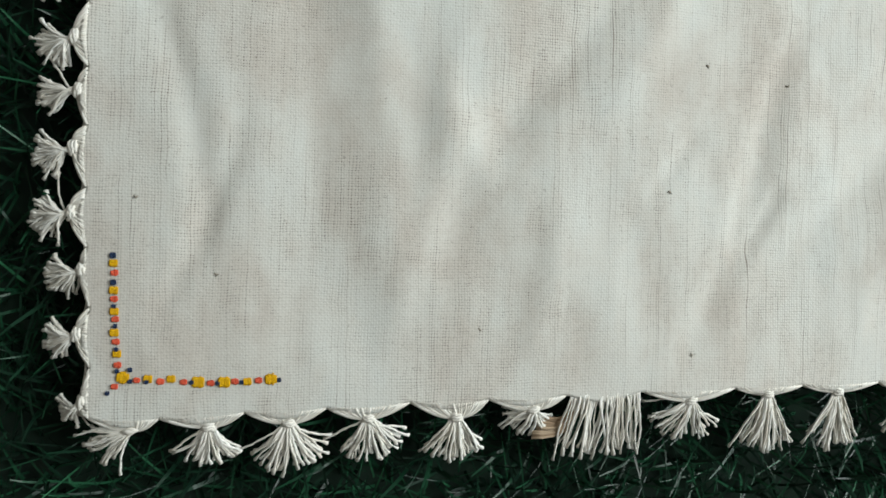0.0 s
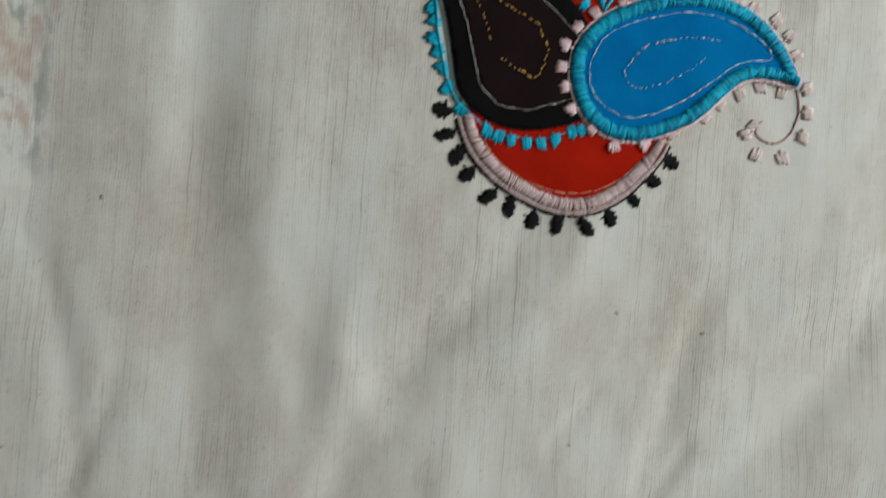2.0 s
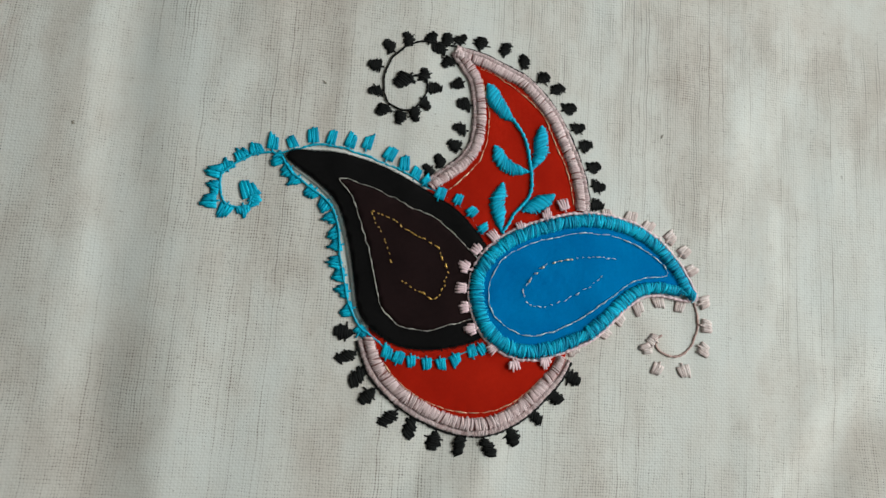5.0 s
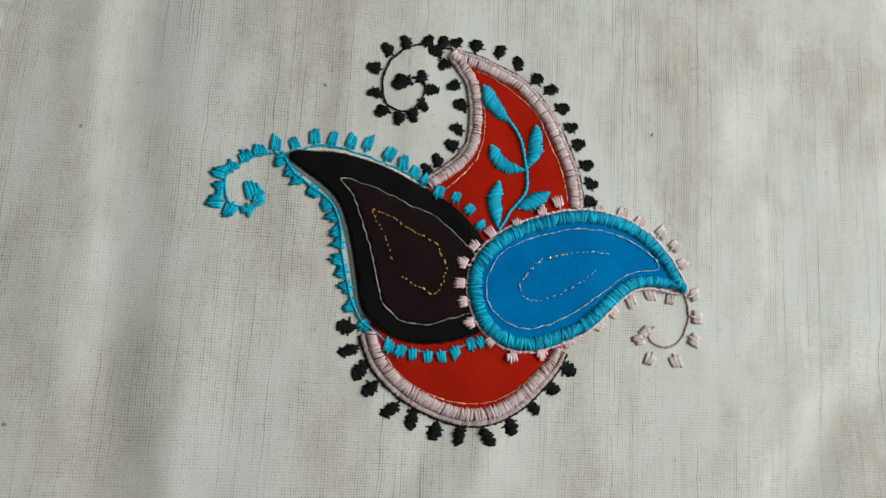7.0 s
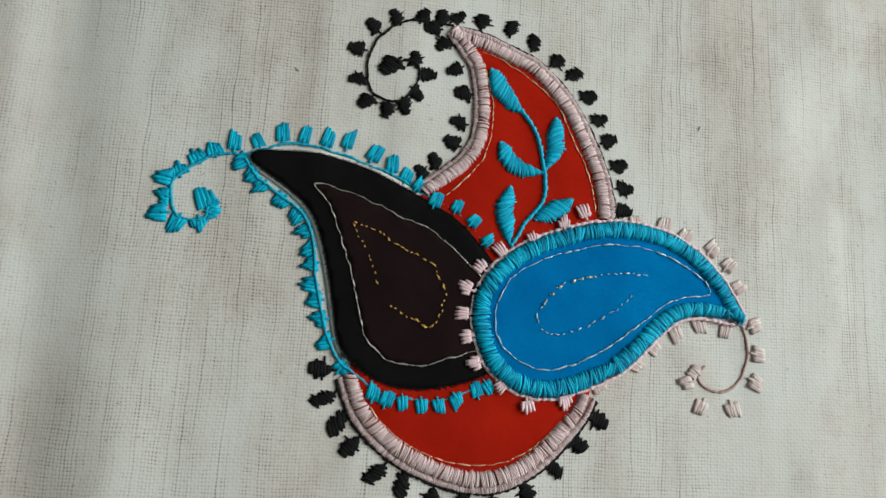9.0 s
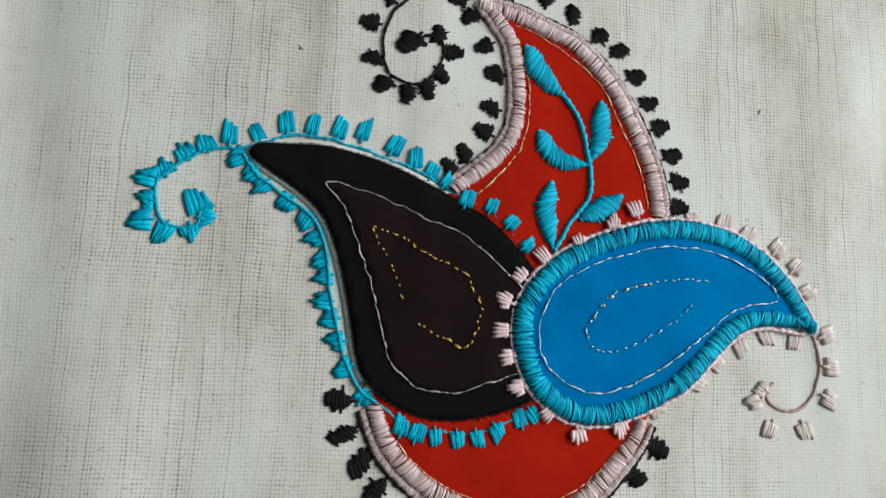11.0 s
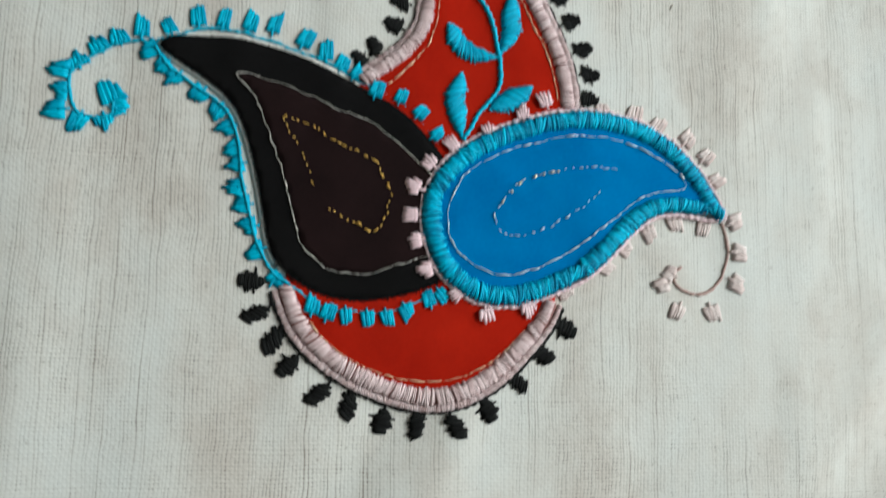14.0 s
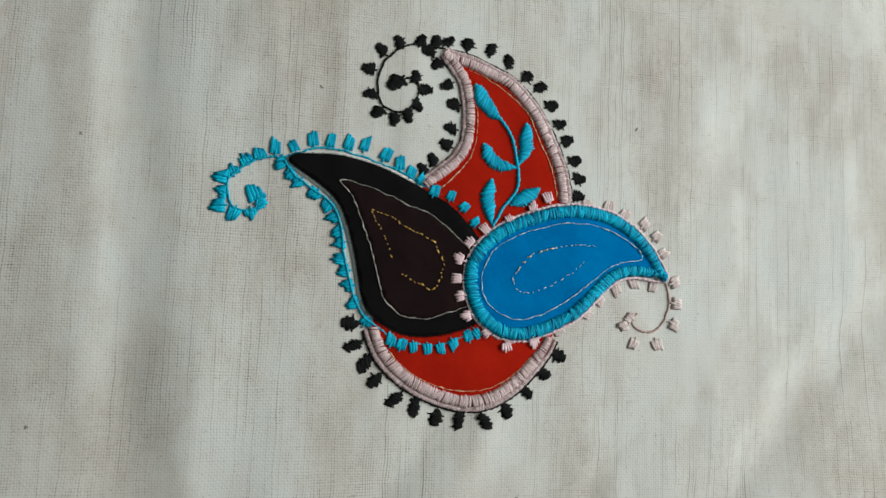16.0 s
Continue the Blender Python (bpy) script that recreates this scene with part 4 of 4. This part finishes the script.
def build_dots(parent):
    """Counted-thread dots in yellow, coral and navy, set in an L near the corner."""
    root = empty("stitched_corner_line", parent, "row of yellow, coral and navy counted stitches")

    def dot_meshes(name, mat, w, h):
        made = []
        for k in range(3):
            b = Build()
            m = 8
            for j in range(m):
                s = (j + 0.5) / m * 2 - 1
                ln = h * (0.38 + 0.62 * math.sqrt(1 - (s * 0.92) ** 2)) * (1 + rng.normal(0, 0.08))
                t = np.linspace(-1, 1, 5)
                b.tube(np.stack([np.full(5, s * w / 2), t * ln / 2, 0.00012 * (1 - t ** 2) + 0.00006], 1), w / m * 0.85 * np.array([0.6, 1, 1, 1, 0.6]), 4, 0.35)
            made.append(b.mesh(name, mat))
        return made

    yellow, coral, navy = dot_meshes("yellow_stitch", YELLOW_X, 0.0034, 0.0034), dot_meshes("coral_stitch", RED_X, 0.0029, 0.0026), dot_meshes("navy_stitch", NAVY_X, 0.0018, 0.0020)

    def lay(places, kinds):
        for i, ((px, py), kind) in enumerate(zip(places, kinds)):
            ms, nm = {"y": (yellow, "yellow_stitch"), "Y": (yellow, "yellow_stitch"), "c": (coral, "coral_stitch"), "n": (navy, "navy_stitch"), "N": (navy, "navy_stitch")}[kind]
            ob = part(nm, ms[i % 3], root)
            k = {"Y": 1.18, "N": 1.1}.get(kind, 0.84) * (0.95 + 0.1 * rng.random())
            x, y = px * MM, py * MM
            fl = min(1, (y + 0.01) / 0.02, (x + 0.01) / 0.02)
            ob.matrix_local = Matrix.LocRotScale((x, y, float(relief(x, y)) * fl + (0.00045 if kind in "nN" else 0.0003)), Euler((0, 0, rng.normal(0, 0.06))), (k, k * 1.02, 1))

    lay(BEADS_COLUMN, "NycNycnycnycnyc")
    lay(BEADS_CORNER, "nnYncn")
    lay(BEADS_ROW, "cyncycnYcnYcnycYn")


def build_red(parent):
    root = empty("red_paisley", parent, "red appliqué teardrop with padded pink satin border")
    outline = RED_RIGHT + [(243, 225)] + RED_FOOT[::-1] + [(158, 225), (165, 245)] + RED_LEFT[::-1][:-1]
    part("patch", patch_mesh("patch", outline, 0.0005, RED_CLOTH), root, "plain red cotton patch")
    # a padded main row and, along its outer foot, a narrow flat row
    for line, turn, inward, hw, outward, tips in ((RED_RIGHT, 1, 1.1, 0.0024, 1.75, (0.8, 1)), (RED_LEFT, -1, 0.7, 0.0024, 1.75, (0.8, 0.9)), (RED_FOOT, -1, 1.4, 0.0027, 1.9, (0.8, 0.6))):
        mid, rim = aside(line, -turn * inward), aside(line, turn * outward)
        bd = part("border", satin_mesh("border", mid, hw, 0.0013, PINK, 0.50, tips=tips, lift=0.0006, slack=0.14, lean=0.30, miss=0.11), root, "pink satin-stitched border")
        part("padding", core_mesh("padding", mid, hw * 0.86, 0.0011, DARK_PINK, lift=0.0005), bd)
        foot = part("outer_band", satin_mesh("outer_band", rim, 0.00115, 0.0005, PINK_FLAT, 0.50, tips=tips, lift=0.0005, slack=0.25, lean=0.5), bd)
        tagged(foot, kind="stuff")
        tagged(bd, kind="stuff")
    for line in (RED_GOLD_RIGHT, RED_GOLD_LEFT, RED_GOLD_FOOT):
        running_stitches("gilt_stitch", line, 0.00021, GILT_RED, (4.0, 0.4), 0.0010, root)
    q, tg = smooth(RED_RIGHT, 5)
    outer = [((x - 0.0029 * ty) / MM, (y + 0.0029 * tx) / MM) for (x, y), (tx, ty) in zip(q, tg)][1:]
    part("black_outline", thread_mesh("black_outline", [BLACK_CURL[-1]] + outer, 0.0004, BLACK, lift=0.0003), root)
    q, tg = smooth(RED_FOOT, 5)
    low = [((x + 0.0031 * ty) / MM, (y - 0.0031 * tx) / MM) for (x, y), (tx, ty) in zip(q, tg)]
    part("black_outline", thread_mesh("black_outline", low, 0.0006, BLACK, lift=0.0003), root)
    q, tg = smooth(RED_LEFT, 5)
    inn = [((x + 0.0026 * ty) / MM, (y - 0.0026 * tx) / MM) for (x, y), (tx, ty) in zip(q, tg)]
    part("black_outline", thread_mesh("black_outline", inn, 0.00028, BLACK, lift=0.0003), root)
    part("curl", thread_mesh("curl", BLACK_CURL, 0.00042, BLACK, lift=0.0004), root, "curled black thread tendril")
    balls = knob_meshes("edging_stitch", BLACK, 0.0054, 0.0051)
    peaks = knob_meshes("edging_stitch", BLACK, 0.0054, 0.0050, "peak")
    set_knobs("edging_stitch", balls, KNOBS_RIGHT[:5], RED_RIGHT, root, scale=1.02, reach=0.0018, low=1.0)
    set_knobs("edging_stitch", peaks, KNOBS_RIGHT[5:], RED_RIGHT, root, scale=1.0, reach=0.0018, low=1.0)
    set_knobs("edging_stitch", peaks, KNOBS_CURL, BLACK_CURL, root, scale=0.95, first=1.35, low=0.95)
    set_knobs("edging_stitch", peaks, KNOBS_INNER, RED_LEFT, root, reach=0.0018, low=1.0)
    set_knobs("edging_stitch", balls, KNOBS_FOOT, RED_FOOT, root, scale=1.0, reach=0.0020, top=1.3, low=1.1)
    vine = part("vine", thread_mesh("vine", STEM, 0.00072, LEAF, None, 0.0012, 0.0001), root, "turquoise embroidered stem with five leaves")
    for rib, wd, peak in LEAVES:
        part("leaf", leaf_mesh("leaf", rib, wd, peak, LEAF, 0.0011), vine)



def build_black(parent):
    root = empty("black_paisley", parent, "black appliqué teardrop edged with turquoise stitches")
    q, tg = smooth(BLACK_OUTLINE, 4.0, True)
    under = [((x - 0.0013 * ty) / MM, (y + 0.0013 * tx) / MM) for (x, y), (tx, ty) in zip(q, tg)]
    part("underlay", patch_mesh("underlay", under, 0.0006, WHITE_CLOTH, 0.0), root, "white cotton underlay peeping out round the edge")
    part("patch", patch_mesh("patch", BLACK_OUTLINE, 0.0010, BLACK_CLOTH, 0.0003), root, "matt black velvety patch")
    part("inner_patch", patch_mesh("inner_patch", BLACK_INNER, 0.0014, BROWN_CLOTH, 0.0002), root, "brown-black cotton centre")
    fuzz = Build()
    q, tg = smooth(BLACK_OUTLINE, 0.35, True)
    for (x, y), (tx, ty) in zip(q, tg):
        a = rng.normal(0, 0.6)
        ox, oy = -ty * math.cos(a) + tx * math.sin(a), tx * math.cos(a) + ty * math.sin(a)
        ln = rng.uniform(0.0002, 0.0008) * (2.2 if y < 0.206 else 1.0)
        s = np.array([-0.6, 0.3, 1.0]) * ln
        z = float(relief(x, y)) + np.array([0.0011, 0.0011, 0.0007])
        fuzz.tube(np.stack([x + ox * s, y + oy * s, z], 1), 0.00011, 3)
    tagged(part("frayed_edge", fuzz.mesh("frayed_edge", BLACK), root), kind="stuff")
    running_stitches("silver_stitch", BLACK_INNER[16:] + BLACK_INNER[:8], 0.00019, SILVER, (5.0, 0.1), 0.0017, root, 0.0002)
    running_stitches("silver_stitch", BLACK_INNER[9:17], 0.00019, SILVER, (5.0, 0.1), 0.0017, root, 0.0002)
    running_stitches("gold_stitch", BLACK_GOLD, 0.00027, GOLD, (1.7, 0.9), 0.0019, root, 0.00032)
    running_stitches("gold_stitch", BLACK_GOLD_SIDE, 0.00022, GOLD, (1.6, 1.8), 0.0019, root, 0.0003)
    part("curl", thread_mesh("curl", CYAN_TOP, 0.00048, CYAN_LINE, None, 0.0004, 0.00018), root, "curled turquoise thread tendril")
    part("edge_thread", thread_mesh("edge_thread", CYAN_SIDE, 0.00048, CYAN_LINE, None, 0.0006, 0.00018), root)
    flags = knob_meshes("edging_stitch", CYAN, 0.0056, 0.0036, "flag", 9)
    spikes = knob_meshes("edging_stitch", CYAN, 0.0058, 0.0044, "spike", 9)
    set_knobs("edging_stitch", spikes, CYAN_KNOBS_TOP[:10], CYAN_TOP, root, lift=0.0003, first=1.25, top=1.1)
    set_knobs("edging_stitch", flags, CYAN_KNOBS_TOP[10:19], CYAN_TOP, root, lift=0.0003, top=1.1, low=0.9)
    set_knobs("edging_stitch", flags, CYAN_KNOBS_TOP[19:], CYAN_TOP, root, lift=0.0011, scale=0.9, top=0.95)
    set_knobs("edging_stitch", spikes, CYAN_KNOBS_SIDE[:13], CYAN_SIDE, root, lift=0.0003, top=1.1, low=0.9)
    set_knobs("edging_stitch", flags, CYAN_KNOBS_SIDE[13:], CYAN_SIDE, root, lift=0.0011, scale=0.95, top=0.9)


def build_blue(parent):
    root = empty("blue_paisley", parent, "bright blue appliqué teardrop with turquoise satin border")
    q, tg = smooth(BLUE_OUTLINE, 3.0, True)
    cut = [((x - 0.0016 * ty) / MM, (y + 0.0016 * tx) / MM) for (x, y), (tx, ty) in zip(q, tg)][2:-1]
    part("patch", patch_mesh("patch", cut, 0.0017, BLUE_CLOTH, 0.0004), root, "bright blue cotton patch")
    mid = [((x - 0.0026 * ty) / MM, (y + 0.0026 * tx) / MM) for (x, y), (tx, ty) in zip(q, tg)]
    mid = mid[2:-1]
    tip = BLUE_OUTLINE[0]
    line = [(tip[0] - 0.7, tip[1] + 1.0)] + mid + [(tip[0] - 6, tip[1] + 2.6)]
    bd = part("border", satin_mesh("border", line, 0.0031, 0.0015, TEAL, 0.46, lift=0.0017, slack=0.14, lean=0.45, tips=(0.75, 0.7), miss=0.06), root, "thick turquoise satin-stitched border")
    part("padding", core_mesh("padding", line, 0.0023, 0.0009, TEAL_DEEP, lift=0.0017), bd)
    tagged(bd, kind="stuff")
    running_stitches("silver_stitch", BLUE_INNER, 0.00022, BLUE_GILT, (4.0, 0.3), 0.0024, root, 0.00015, closed=True)
    running_stitches("gilt_stitch", BLUE_GOLD, 0.00020, BLUE_GILT, (1.6, 1.4), 0.0024, root, 0.0003)
    running_stitches("gold_stitch", BLUE_GOLD[2:6], 0.00042, GOLD_BRIGHT, (1.7, 2.4), 0.0026, root, 0.0002)
    q, tg = smooth(BLUE_OUTLINE, 4.0, True)
    rim = [((x + 0.0007 * ty) / MM, (y - 0.0007 * tx) / MM) for (x, y), (tx, ty) in zip(q, tg)]
    part("pink_outline", thread_mesh("pink_outline", rim, 0.00066, ROSE, None, 0.0011, closed=True), root)
    part("curl", thread_mesh("curl", PALE_CURL, 0.00050, PALE_LINE, lift=0.0001), root, "curled pale pink thread tendril")
    ms = knob_meshes("edging_stitch", ROSE, 0.0046, 0.0050, "prong")
    set_knobs("edging_stitch", ms, PINK_KNOBS, BLUE_OUTLINE, root, True, lift=0.0017)
    ms = knob_meshes("pale_edging_stitch", PALE, 0.0050, 0.0042, "flag")
    set_knobs("pale_edging_stitch", ms, PALE_KNOBS, BLUE_OUTLINE, root, True)
    set_knobs("pale_edging_stitch", ms, PALE_KNOBS_CURL, PALE_CURL, root)


def build_slubs(parent):
    """Dark husks and knots caught in the weave."""
    for i, (px, py) in enumerate(SLUBS + SLUB_FAR):
        b = Build()
        for j in range(4):
            a = rng.uniform(0, math.pi)
            t = np.linspace(-1, 1, 4)
            ln = rng.uniform(0.0004, 0.0009)
            x = px * MM + t * ln * math.cos(a) + rng.normal(0, 2e-4)
            y = py * MM + t * ln * math.sin(a) + rng.normal(0, 2e-4)
            b.tube(np.stack([x, y, relief(x, y) + 0.00012], 1), 0.0002, 4, 0.6)
        part("slub", b.mesh("slub", SLUB), parent)


TEAL_DEEP = yarn("deep_blue_floss", (0.0, 0.08, 0.18), (0.0, 0.16, 0.31), 0.6, 0.0, spec=0.1)
WHITE_CLOTH = cloth("white_cotton", (0.66, 0.64, 0.58), (0.76, 0.74, 0.69), 0.9, 0.0, 0.1)
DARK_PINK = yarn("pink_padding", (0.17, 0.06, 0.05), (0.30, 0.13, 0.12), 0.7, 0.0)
GILT_RED = yarn("rose_gold_thread", (0.62, 0.32, 0.16), (0.92, 0.72, 0.46), 0.3, 0.0, metal=0.3)
GOLD_BRIGHT = yarn("bright_gold_thread", (0.85, 0.72, 0.30), (0.98, 0.94, 0.68), 0.25, 0.0, metal=0.3)

build_ground()
build_room()
build_turf()
mat = empty("embroidered_table_mat")
tagged(mat, "cream woven cotton table mat with fringe, embroidered paisley motif, on turf", "table mat")
build_fabric(mat)
build_fringe(mat)
build_dots(mat)
build_red(mat)
build_black(mat)
build_blue(mat)
build_slubs(mat)
